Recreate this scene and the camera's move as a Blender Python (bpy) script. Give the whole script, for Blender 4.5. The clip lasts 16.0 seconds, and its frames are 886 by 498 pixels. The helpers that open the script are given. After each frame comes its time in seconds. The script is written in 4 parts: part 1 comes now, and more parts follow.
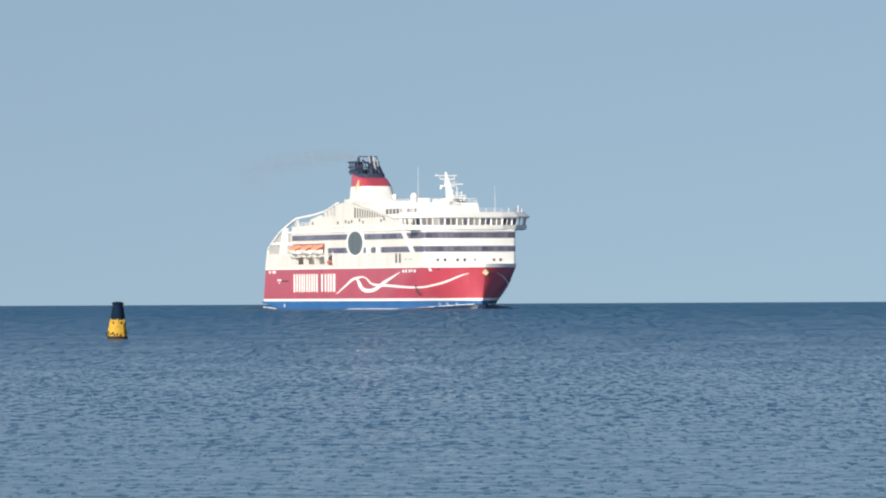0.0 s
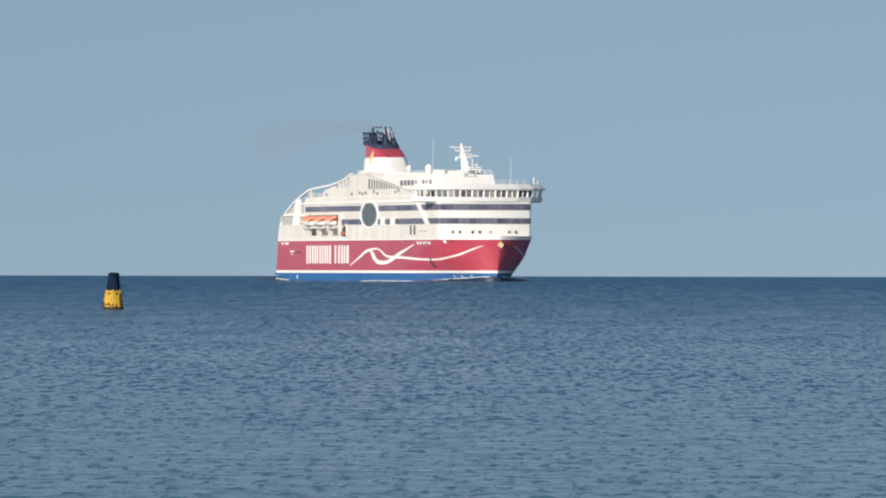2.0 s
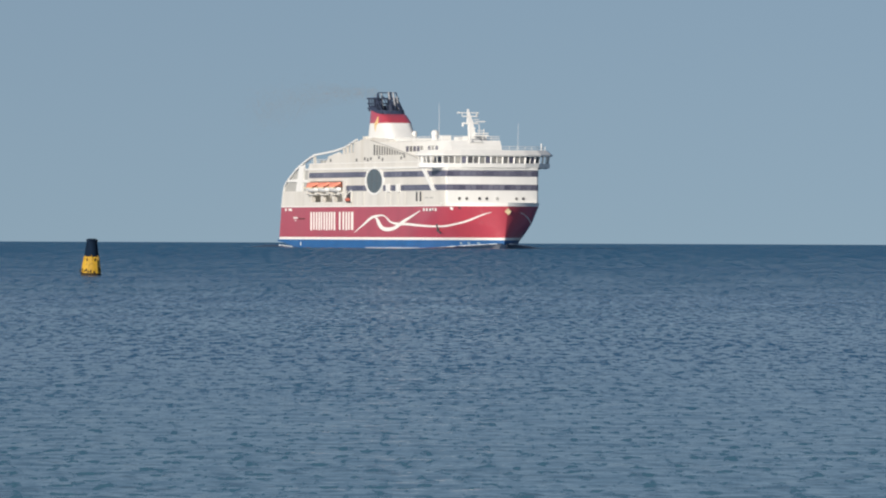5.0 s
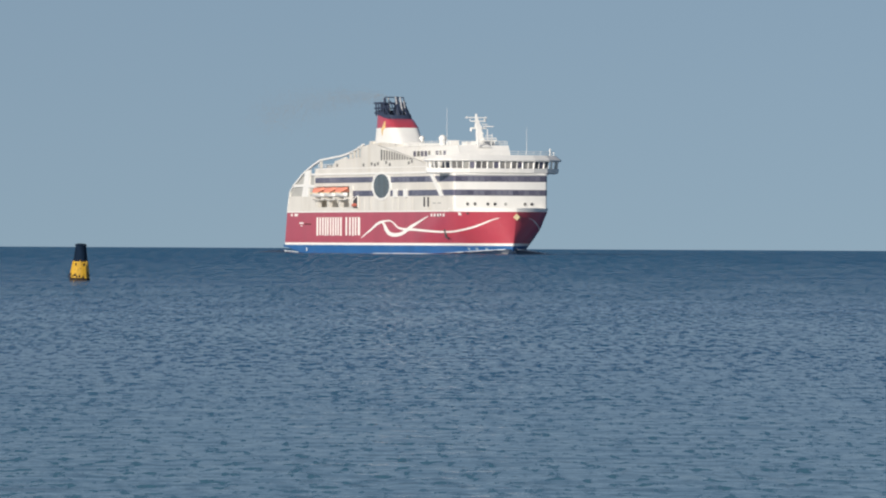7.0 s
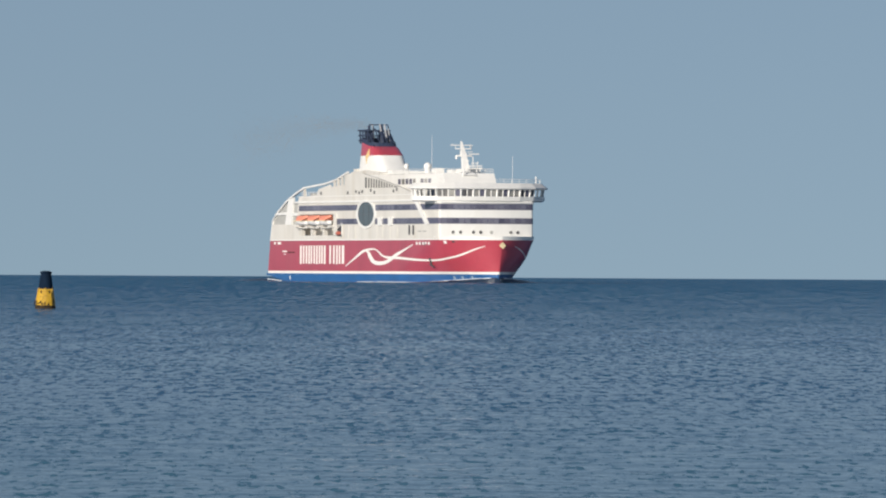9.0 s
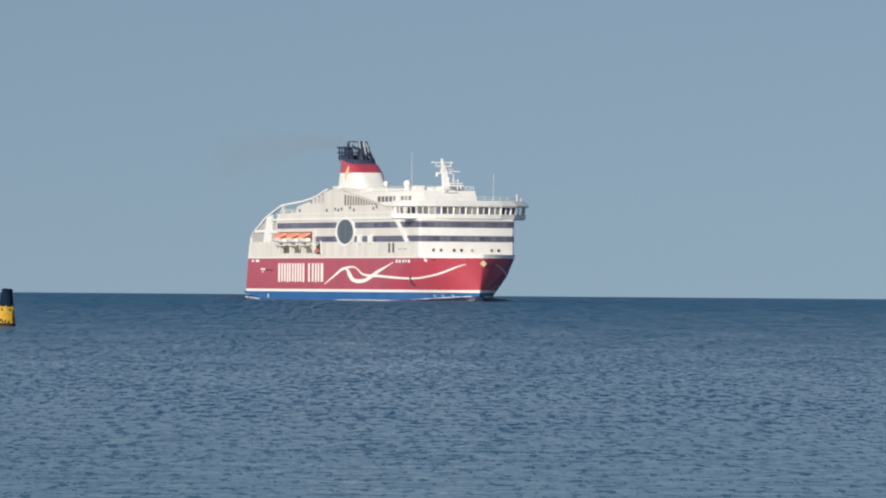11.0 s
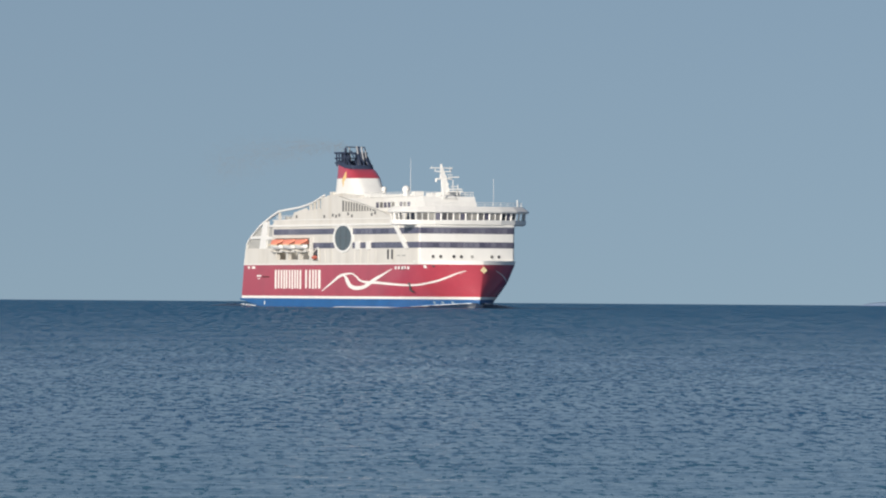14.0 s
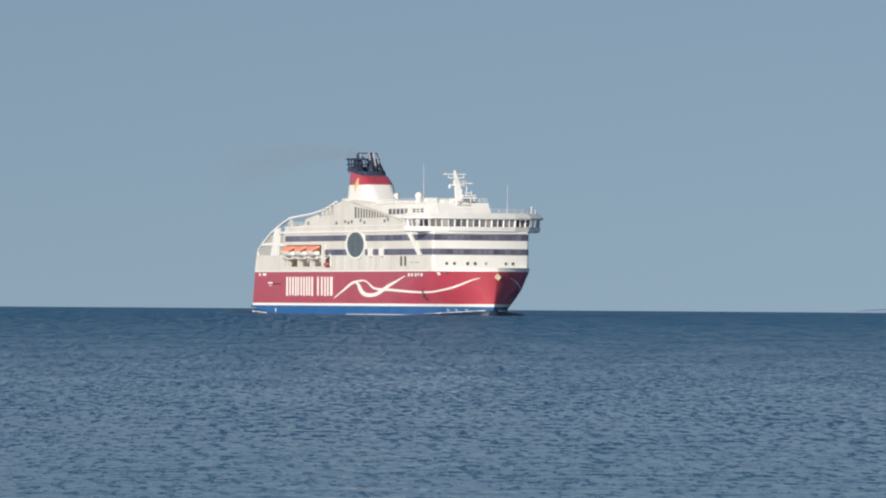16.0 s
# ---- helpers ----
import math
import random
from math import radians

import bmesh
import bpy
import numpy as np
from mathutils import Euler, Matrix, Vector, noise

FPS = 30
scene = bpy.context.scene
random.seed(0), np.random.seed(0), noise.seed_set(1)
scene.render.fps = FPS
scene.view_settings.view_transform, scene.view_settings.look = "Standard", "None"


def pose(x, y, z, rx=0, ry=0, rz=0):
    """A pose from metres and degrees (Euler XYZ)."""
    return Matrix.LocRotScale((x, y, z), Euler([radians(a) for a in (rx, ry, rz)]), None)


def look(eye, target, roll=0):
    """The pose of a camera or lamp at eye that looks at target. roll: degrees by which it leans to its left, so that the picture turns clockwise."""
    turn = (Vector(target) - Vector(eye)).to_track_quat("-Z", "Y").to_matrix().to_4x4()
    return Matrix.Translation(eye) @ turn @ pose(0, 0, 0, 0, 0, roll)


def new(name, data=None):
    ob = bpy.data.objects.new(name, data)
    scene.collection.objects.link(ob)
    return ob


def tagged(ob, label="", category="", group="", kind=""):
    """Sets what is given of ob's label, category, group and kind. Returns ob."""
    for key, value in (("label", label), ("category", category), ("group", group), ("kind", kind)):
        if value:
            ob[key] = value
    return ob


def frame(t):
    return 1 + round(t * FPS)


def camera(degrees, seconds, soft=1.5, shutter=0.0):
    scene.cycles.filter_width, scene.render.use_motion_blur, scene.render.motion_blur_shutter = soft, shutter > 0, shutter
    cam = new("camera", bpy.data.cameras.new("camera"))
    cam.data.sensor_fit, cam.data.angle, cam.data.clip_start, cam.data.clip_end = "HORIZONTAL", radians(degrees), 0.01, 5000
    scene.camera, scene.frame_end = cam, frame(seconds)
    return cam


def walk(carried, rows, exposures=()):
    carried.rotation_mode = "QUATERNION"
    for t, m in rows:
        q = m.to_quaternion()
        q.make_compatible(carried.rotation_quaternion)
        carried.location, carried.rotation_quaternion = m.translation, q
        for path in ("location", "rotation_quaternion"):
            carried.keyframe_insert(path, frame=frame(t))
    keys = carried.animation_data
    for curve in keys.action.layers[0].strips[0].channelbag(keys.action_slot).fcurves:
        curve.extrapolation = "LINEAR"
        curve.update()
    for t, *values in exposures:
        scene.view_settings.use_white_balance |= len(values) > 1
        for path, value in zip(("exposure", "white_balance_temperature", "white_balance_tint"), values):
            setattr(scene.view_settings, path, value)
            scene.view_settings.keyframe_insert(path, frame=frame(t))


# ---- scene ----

# ---- camera: one long lens on the shore, three metres above the water ----
FOV = math.degrees(2 * math.atan(784 / 15500))
EYE = 3.0
cam = camera(FOV, 16.0, soft=2.1)


def aim(yaw, pitch, roll):
    """Camera pose from degrees: turned to the right, tipped up, picture turned clockwise."""
    return pose(0, 0, EYE, 89.9883 + pitch, 0, -yaw) @ pose(0, 0, 0, 0, 0, roll)


walk(cam, [(t, aim(a, b, c)) for t, a, b, c in (
    (0, 0.0176, 0.3354, -0.267), (0.5, 0.0313, 0.3023, -0.127), (1, 0.0313, 0.2453, -0.076),
    (1.5, 0.0376, 0.2019, -0.006), (2, 0.0424, 0.1547, 0.107), (2.5, 0.0511, 0.1040, 0.101),
    (3, 0.0770, 0.0491, 0.010), (3.5, 0.0927, 0.0106, 0.014), (4, 0.1131, -0.0303, 0.122),
    (6.5, 0.2265, -0.0703, 0.271), (7, 0.2614, -0.0252, 0.287), (7.5, 0.3063, 0.0305, 0.291),
    (8, 0.3596, 0.0818, 0.288), (8.5, 0.4196, 0.1219, 0.282), (9, 0.4845, 0.1618, 0.331),
    (11.5, 0.8000, 0.2908, 0.479), (12, 0.8539, 0.2919, 0.482), (12.5, 0.8953, 0.2943, 0.391),
    (13, 0.9268, 0.3003, 0.395), (13.5, 0.9518, 0.3145, 0.470), (14, 0.9453, 0.3266, 0.405),
    (14.5, 0.9581, 0.3317, 0.471), (15, 0.9642, 0.3453, 0.395), (15.5, 0.9818, 0.3562, 0.427),
    (16, 0.9918, 0.3731, 0.418))],
    exposures=((0, 0.33, 6500, 13), (0.5, 0.29, 6500, 13), (1.5, 0.12, 6500, 13), (3, 0.10, 6500, 13), (3.6, 0.10, 6500, 13), (4, -0.07, 6500, 13), (7, -0.06, 6500, 13), (16, -0.07, 6500, 13)))

# ---- daylight: sun behind the camera's left shoulder, clear hazy sky ----
SUN_TO = Vector((-0.58, -0.80, 0.33)).normalized()
SUN_EL = math.asin(SUN_TO.z)
SUN_AZ = math.atan2(SUN_TO.x, SUN_TO.y)
world = bpy.data.worlds.new("sky")
scene.world = world
world.use_nodes = True
wn = world.node_tree
wn.nodes.clear()
sky = wn.nodes.new("ShaderNodeTexSky")
sky.sky_type = "NISHITA"
sky.sun_disc = False
sky.sun_elevation, sky.sun_rotation = SUN_EL, SUN_AZ
sky.altitude, sky.air_density, sky.dust_density, sky.ozone_density = 0, 1.0, 0.6, 1.0
bg = wn.nodes.new("ShaderNodeBackground")
bg.inputs["Strength"].default_value = 0.079
wo = wn.nodes.new("ShaderNodeOutputWorld")
# the clear band of sky reaches down to the horizon: sample it a little higher up
wt = wn.nodes.new("ShaderNodeTexCoord")
wl = wn.nodes.new("ShaderNodeVectorMath")
wl.operation, wl.inputs[1].default_value = "ADD", (0, 0, 0.17)
wz = wn.nodes.new("ShaderNodeVectorMath")
wz.operation = "NORMALIZE"
wn.links.new(wt.outputs["Generated"], wl.inputs[0])
wn.links.new(wl.outputs[0], wz.inputs[0])
wn.links.new(wz.outputs[0], sky.inputs["Vector"])
wn.links.new(sky.outputs[0], bg.inputs[0])
wn.links.new(bg.outputs[0], wo.inputs[0])

sun = new("sun", bpy.data.lights.new("sun", "SUN"))
sun.data.energy, sun.data.angle, sun.data.color = 4.9, radians(0.53), (1.0, 0.94, 0.83)
sun.matrix_world = look((0, 0, 60), Vector((0, 0, 60)) - SUN_TO)


# ---- materials ----
def surface(name, col, rough=0.5, metal=0.0, var=0.12, scale=0.6, stain=None, stain_amt=0.0, streak=1.0, bump=0.0, coat=0.0, coat_ior=1.5, hue=None, spec=0.5):
    """Procedural paint: two scales of variation, optional stains stretched downward, fine relief."""
    m = bpy.data.materials.new(name)
    m.use_nodes = True
    n, l = m.node_tree.nodes, m.node_tree.links
    b = n["Principled BSDF"]
    b.inputs["Roughness"].default_value, b.inputs["Metallic"].default_value = rough, metal
    b.inputs["Coat Weight"].default_value, b.inputs["Coat Roughness"].default_value = coat, 0.12
    b.inputs["Coat IOR"].default_value = coat_ior
    b.inputs["Specular IOR Level"].default_value = spec
    tc = n.new("ShaderNodeTexCoord")
    mp = n.new("ShaderNodeMapping")
    mp.inputs["Scale"].default_value = (1, 1, 1 / streak)
    l.new(tc.outputs["Object"], mp.inputs[0])
    a, c = n.new("ShaderNodeTexNoise"), n.new("ShaderNodeTexNoise")
    a.inputs["Scale"].default_value, c.inputs["Scale"].default_value = scale, scale * 9
    a.inputs["Detail"].default_value, c.inputs["Detail"].default_value = 5, 3
    l.new(mp.outputs[0], a.inputs[0]), l.new(tc.outputs["Object"], c.inputs[0])
    mix = n.new("ShaderNodeMath")
    mix.operation = "MULTIPLY_ADD"
    mix.inputs[1].default_value = 0.35
    l.new(c.outputs[0], mix.inputs[0]), l.new(a.outputs[0], mix.inputs[2])
    r = n.new("ShaderNodeValToRGB")
    e = r.color_ramp.elements
    lo, hi = [x * (1 - var) for x in col], [min(1, x * (1 + var)) for x in col]
    if hue:
        lo = [x * (1 - var) for x in hue]
    e[0].position, e[0].color = 0.42, (*lo, 1)
    e[1].position, e[1].color = 0.92, (*hi, 1)
    l.new(mix.outputs[0], r.inputs[0])
    out = r.outputs[0]
    if stain:
        s = n.new("ShaderNodeTexNoise")
        s.inputs["Scale"].default_value, s.inputs["Detail"].default_value = scale * 0.55, 7
        l.new(mp.outputs[0], s.inputs[0])
        sr = n.new("ShaderNodeValToRGB")
        sr.color_ramp.elements[0].position, sr.color_ramp.elements[1].position = 0.55, 0.78
        sr.color_ramp.elements[1].color = (stain_amt, stain_amt, stain_amt, 1)
        l.new(s.outputs[0], sr.inputs[0])
        mx = n.new("ShaderNodeMix")
        mx.data_type = "RGBA"
        l.new(sr.outputs[0], mx.inputs[0]), l.new(out, mx.inputs[6])
        mx.inputs[7].default_value = (*stain, 1)
        out = mx.outputs[2]
    l.new(out, b.inputs["Base Color"])
    if bump:
        bp = n.new("ShaderNodeBump")
        bp.inputs["Strength"].default_value, bp.inputs["Distance"].default_value = 0.5, bump
        l.new(mix.outputs[0], bp.inputs["Height"]), l.new(bp.outputs[0], b.inputs["Normal"])
    return m


def glazing(name, lo, hi, rough=0.12):
    """Dark tinted ship glass, each pane of its own tone."""
    m = bpy.data.materials.new(name)
    m.use_nodes = True
    n, l = m.node_tree.nodes, m.node_tree.links
    b = n["Principled BSDF"]
    b.inputs["Roughness"].default_value, b.inputs["IOR"].default_value = rough, 1.5
    o = n.new("ShaderNodeObjectInfo")
    r = n.new("ShaderNodeValToRGB")
    r.color_ramp.elements[0].color, r.color_ramp.elements[1].color = (*lo, 1), (*hi, 1)
    l.new(o.outputs["Random"], r.inputs[0]), l.new(r.outputs[0], b.inputs["Base Color"])
    return m


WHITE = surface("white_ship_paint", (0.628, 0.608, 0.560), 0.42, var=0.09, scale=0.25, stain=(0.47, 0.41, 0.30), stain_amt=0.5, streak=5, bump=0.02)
# lighter white; on the deckhouse front it paints in the sunlit brightness
CLEAN_BRIGHT = surface("clean_bright_white_paint", (0.77, 0.765, 0.735), 0.35, var=0.04, scale=0.4, stain=(0.58, 0.55, 0.47), stain_amt=0.2, streak=4, bump=0.01)
RED = surface("red_hull_paint", (0.455, 0.055, 0.080), 0.42, var=0.10, scale=0.12, stain=(0.33, 0.07, 0.08), stain_amt=0.5, streak=4, bump=0.02, coat=1.0, coat_ior=1.52)
BLUE = surface("blue_boot_paint", (0.022, 0.108, 0.285), 0.40, var=0.15, scale=0.15, stain=(0.05, 0.16, 0.33), stain_amt=0.6, streak=0.5, bump=0.02)
LETTER = surface("white_lettering_paint", (0.82, 0.80, 0.75), 0.4, var=0.05, scale=0.5)
BLACK = surface("black_funnel_paint", (0.030, 0.043, 0.078), 0.6, spec=0.3, var=0.3, scale=0.8)
STEEL = surface("exhaust_steel", (0.36, 0.37, 0.39), 0.55, metal=0.2, var=0.3, scale=1.5)
GREYP = surface("grey_screen_paint", (0.38, 0.38, 0.36), 0.6, var=0.15, scale=0.6, bump=0.03)
SLOT = surface("grey_louvre_back", (0.13, 0.13, 0.125), 0.6, var=0.2, scale=0.6)
DARK = surface("dark_opening", (0.055, 0.055, 0.060), 0.6, var=0.3, scale=1.0)
ORANGE = surface("orange_canopy", (0.78, 0.27, 0.18), 0.45, var=0.12, scale=0.8)
RESCUE = surface("faded_red_rescue_boat", (0.46, 0.12, 0.08), 0.5, var=0.2, scale=1.0)
GOLD = surface("gold_emblem", (0.72, 0.52, 0.24), 0.5, var=0.1, scale=1.0)
CREAM = surface("cream_badge", (0.72, 0.60, 0.36), 0.5, var=0.15, scale=2.0)
GLASS = glazing("window_glass", (0.072, 0.072, 0.110), (0.175, 0.175, 0.225))
SHADED = glazing("curtained_glass", (0.08, 0.08, 0.085), (0.34, 0.335, 0.31), 0.15)
OVALG = glazing("atrium_glass", (0.095, 0.12, 0.135), (0.11, 0.14, 0.15), 0.25)
BAND = surface("navy_window_band", (0.098, 0.098, 0.145), 0.25, var=0.2, scale=0.5)
BUOYY = surface("yellow_buoy_paint", (0.49, 0.29, 0.02), 0.55, var=0.18, scale=11, stain=(0.09, 0.048, 0.018), stain_amt=0.95, streak=1.6, bump=0.01)
BUOYK = surface("black_buoy_paint", (0.006, 0.015, 0.032), 0.8, spec=0.05, var=0.3, scale=3, stain=(0.015, 0.02, 0.03), stain_amt=0.5, streak=3)
RUST = surface("wet_dark_base", (0.035, 0.026, 0.018), 0.8, spec=0.1, var=0.4, scale=5, bump=0.01)
FOAM = surface("foam", (0.66, 0.71, 0.75), 0.8, var=0.1, scale=1.5, bump=0.05)
# dark colour paints in the hull's reflection on the bow and quarter waves
SWELL = surface("bow_water_hull_reflection", (0.016, 0.030, 0.055), 0.22, var=0.3, scale=0.8, bump=0.08, spec=0.27)
PALE = surface("pale_blue_mark", (0.30, 0.38, 0.46), 0.5, var=0.15, scale=2.0)
SOOT = surface("soot", (0.27, 0.22, 0.17), 0.9, var=0.2, scale=2)
# the pale blue of distance haze is mixed into the shore's colour
LAND = surface("hazy_shore", (0.165, 0.23, 0.335), 0.9, var=0.12, scale=0.05)


def water_material():
    m = bpy.data.materials.new("sea_water")
    m.use_nodes = True
    n, l = m.node_tree.nodes, m.node_tree.links
    n.remove(n["Principled BSDF"])
    # light welling up from the depth does not follow the ripples; the gloss of the surface does
    depths, gloss, fres, mixed = n.new("ShaderNodeBsdfDiffuse"), n.new("ShaderNodeBsdfGlossy"), n.new("ShaderNodeFresnel"), n.new("ShaderNodeMixShader")
    gloss.inputs["Roughness"].default_value, fres.inputs["IOR"].default_value = 0.10, 1.333
    up = n.new("ShaderNodeCombineXYZ")
    up.inputs[2].default_value = 1.0
    l.new(up.outputs[0], depths.inputs["Normal"])
    l.new(fres.outputs[0], mixed.inputs[0]), l.new(depths.outputs[0], mixed.inputs[1]), l.new(gloss.outputs[0], mixed.inputs[2])
    l.new(mixed.outputs[0], n["Material Output"].inputs["Surface"])
    raw = n.new("ShaderNodeTexCoord")
    tc = n.new("ShaderNodeMapping")
    tc.inputs["Scale"].default_value = (1 / 1.5, 1 / 1.5, 1 / 1.5)
    l.new(raw.outputs["Object"], tc.inputs[0])
    # body colour drifts a little with depth and wind patches
    w = n.new("ShaderNodeTexNoise")
    w.inputs["Scale"].default_value, w.inputs["Detail"].default_value = 0.02, 5
    l.new(tc.outputs[0], w.inputs[0])
    r = n.new("ShaderNodeValToRGB")
    r.color_ramp.elements[0].position, r.color_ramp.elements[1].position = 0.3, 0.7
    r.color_ramp.elements[0].color, r.color_ramp.elements[1].color = (0.029, 0.120, 0.242, 1), (0.035, 0.139, 0.244, 1)
    l.new(w.outputs[0], r.inputs[0])
    # chop finer than the mesh: slopes straight from noise, ruffled more offshore than in the lee of the shore,
    # with the fronts of the waves turned to the shore
    sep = n.new("ShaderNodeSeparateXYZ")
    l.new(tc.outputs[0], sep.inputs[0])
    lee = n.new("ShaderNodeMapRange")
    lee.interpolation_type = "SMOOTHSTEP"
    for i, v in enumerate((120, 560, 0.13, 1.7)):
        lee.inputs[i + 1].default_value = v
    l.new(sep.outputs["Y"], lee.inputs[0])
    # body colour turns paler and greener towards the shore
    near_body = n.new("ShaderNodeMix")
    near_body.data_type = "RGBA"
    depth = n.new("ShaderNodeMapRange")
    for i, v in enumerate((62, 150, 0.0, 1.0)):
        depth.inputs[i + 1].default_value = v
    l.new(sep.outputs["Y"], depth.inputs[0]), l.new(depth.outputs[0], near_body.inputs[0])
    near_body.inputs[6].default_value = (0.088, 0.222, 0.300, 1)
    l.new(r.outputs[0], near_body.inputs[7]), l.new(near_body.outputs[2], depths.inputs["Color"])
    total = None
    for sx, sy, amp, front in ((4.0, 1.35, 0.55, 0.03), (11.0, 3.8, 0.75, 0.015)):
        mp = n.new("ShaderNodeMapping")
        mp.inputs["Scale"].default_value = (sx, sy, 1)
        l.new(tc.outputs[0], mp.inputs[0])
        t = n.new("ShaderNodeTexNoise")
        t.inputs["Scale"].default_value, t.inputs["Detail"].default_value = 1.0, 3
        l.new(mp.outputs[0], t.inputs[0])
        k = n.new("ShaderNodeVectorMath")
        k.operation = "MULTIPLY_ADD"
        k.inputs[1].default_value, k.inputs[2].default_value = (amp, amp, 0), (-amp / 2, -amp / 2 - front, 0)
        l.new(t.outputs["Color"], k.inputs[0])
        if total:
            add = n.new("ShaderNodeVectorMath")
            l.new(total.outputs[0], add.inputs[0]), l.new(k.outputs[0], add.inputs[1])
            total = add
        else:
            total = k
    more = n.new("ShaderNodeVectorMath")
    more.operation = "SCALE"
    l.new(total.outputs[0], more.inputs[0]), l.new(lee.outputs[0], more.inputs["Scale"])
    # sparse steeper little fronts, longer ones farther out
    total = more
    for sx, sy, lo, hi, steep, near in ((5.4, 0.85, 0.53, 0.75, 0.58, (130, 300, 1.0, 0.0)), (4.0, 0.38, 0.515, 0.74, 0.60, (90, 190, 0.0, 1.0)), (2.4, 0.072, 0.52, 0.74, 0.58, (220, 460, 0.0, 1.0)),
                                        (1.45, 0.027, 0.48, 0.70, 0.68, (440, 760, 0.0, 1.0)), (0.85, 0.0085, 0.46, 0.68, 0.62, (760, 1200, 0.0, 1.0))):
        mp = n.new("ShaderNodeMapping")
        mp.inputs["Scale"].default_value = (sx, sy, 1)
        l.new(tc.outputs[0], mp.inputs[0])
        t = n.new("ShaderNodeTexNoise")
        t.inputs["Scale"].default_value, t.inputs["Detail"].default_value = 1.0, 3
        t.inputs["Roughness"].default_value = 0.68
        l.new(mp.outputs[0], t.inputs[0])
        cut, span, both = n.new("ShaderNodeMapRange"), n.new("ShaderNodeMapRange"), n.new("ShaderNodeMath")
        cut.interpolation_type, both.operation = "SMOOTHSTEP", "MULTIPLY"
        for i, v in enumerate((lo, hi, 0.0, 1.0)):
            cut.inputs[i + 1].default_value = v
        for i, v in enumerate(near):
            span.inputs[i + 1].default_value = v
        l.new(t.outputs[0], cut.inputs[0]), l.new(sep.outputs["Y"], span.inputs[0])
        l.new(cut.outputs[0], both.inputs[0]), l.new(span.outputs[0], both.inputs[1])
        dash, add = n.new("ShaderNodeVectorMath"), n.new("ShaderNodeVectorMath")
        dash.operation, dash.inputs[0].default_value = "SCALE", (0, -steep, 0)
        l.new(both.outputs[0], dash.inputs["Scale"])
        l.new(total.outputs[0], add.inputs[0]), l.new(dash.outputs[0], add.inputs[1])
        total = add
    # gusts: the ruffling comes and goes in broad patches
    gm, gn, gr, gusty = n.new("ShaderNodeMapping"), n.new("ShaderNodeTexNoise"), n.new("ShaderNodeMapRange"), n.new("ShaderNodeVectorMath")
    gm.inputs["Scale"].default_value, gusty.operation = (0.22, 0.035, 1), "SCALE"
    gn.inputs["Scale"].default_value, gn.inputs["Detail"].default_value = 1.0, 3
    for i, v in enumerate((0.36, 0.64, 0.62, 1.38)):
        gr.inputs[i + 1].default_value = v
    l.new(tc.outputs[0], gm.inputs[0]), l.new(gm.outputs[0], gn.inputs[0]), l.new(gn.outputs[0], gr.inputs[0])
    l.new(total.outputs[0], gusty.inputs[0]), l.new(gr.outputs[0], gusty.inputs["Scale"])
    total = gusty
    geo = n.new("ShaderNodeNewGeometry")
    add, unit = n.new("ShaderNodeVectorMath"), n.new("ShaderNodeVectorMath")
    unit.operation = "NORMALIZE"
    l.new(geo.outputs["Normal"], add.inputs[0]), l.new(total.outputs[0], add.inputs[1])
    l.new(add.outputs[0], unit.inputs[0]), l.new(unit.outputs[0], gloss.inputs["Normal"]), l.new(unit.outputs[0], fres.inputs["Normal"])
    return m


WATER = water_material()


# ---- mesh helpers ----
def part(name, bm, material, parent=None, label="", smooth=False):
    """Links a bmesh as one mesh object under a thing or under a part."""
    me = bpy.data.meshes.new(name)
    bmesh.ops.recalc_face_normals(bm, faces=bm.faces)
    bm.to_mesh(me)
    bm.free()
    me.materials.append(material)
    if smooth:
        me.polygons.foreach_set("use_smooth", [True] * len(me.polygons))
        me.set_sharp_from_angle(angle=radians(35))
    ob = new(name, me)
    ob.parent = parent
    return tagged(ob, label)


def share(name, ob, parent, shift=(0, 0, 0), turn=0.0):
    """Another piece on the same mesh."""
    o = new(name, ob.data)
    o.parent = parent
    o.location, o.rotation_euler = shift, (0, 0, turn)
    return o


def box(bm, x0, x1, y0, y1, z0, z1):
    vs = [bm.verts.new((x, y, z)) for z in (z0, z1) for x, y in ((x0, y0), (x1, y0), (x1, y1), (x0, y1))]
    for f in ((3, 2, 1, 0), (4, 5, 6, 7), (0, 1, 5, 4), (1, 2, 6, 5), (2, 3, 7, 6), (3, 0, 4, 7)):
        bm.faces.new([vs[i] for i in f])


def loft(bm, rings, cap0=True, cap1=True, closed=True):
    """Skin rings of equal length."""
    rows = [[bm.verts.new(p) for p in ring] for ring in rings]
    n = len(rows[0])
    for a, b in zip(rows, rows[1:]):
        for i in range(n if closed else n - 1):
            j = (i + 1) % n
            bm.faces.new((a[i], a[j], b[j], b[i]))
    if cap0 and closed:
        bm.faces.new(rows[0][::-1])
    if cap1 and closed:
        bm.faces.new(rows[-1])


def slab(bm, uz, v0, v1):
    """A side profile in (u, z), thick from v0 to v1."""
    loft(bm, [[(u, v, z) for u, z in uz] for v in (v0, v1)])


def plate(bm, uv, z0, z1, uv_top=None):
    """A plan outline in (u, v), from z0 to z1."""
    loft(bm, [[(u, v, z0) for u, v in uv], [(u, v, z1) for u, v in (uv_top or uv)]])


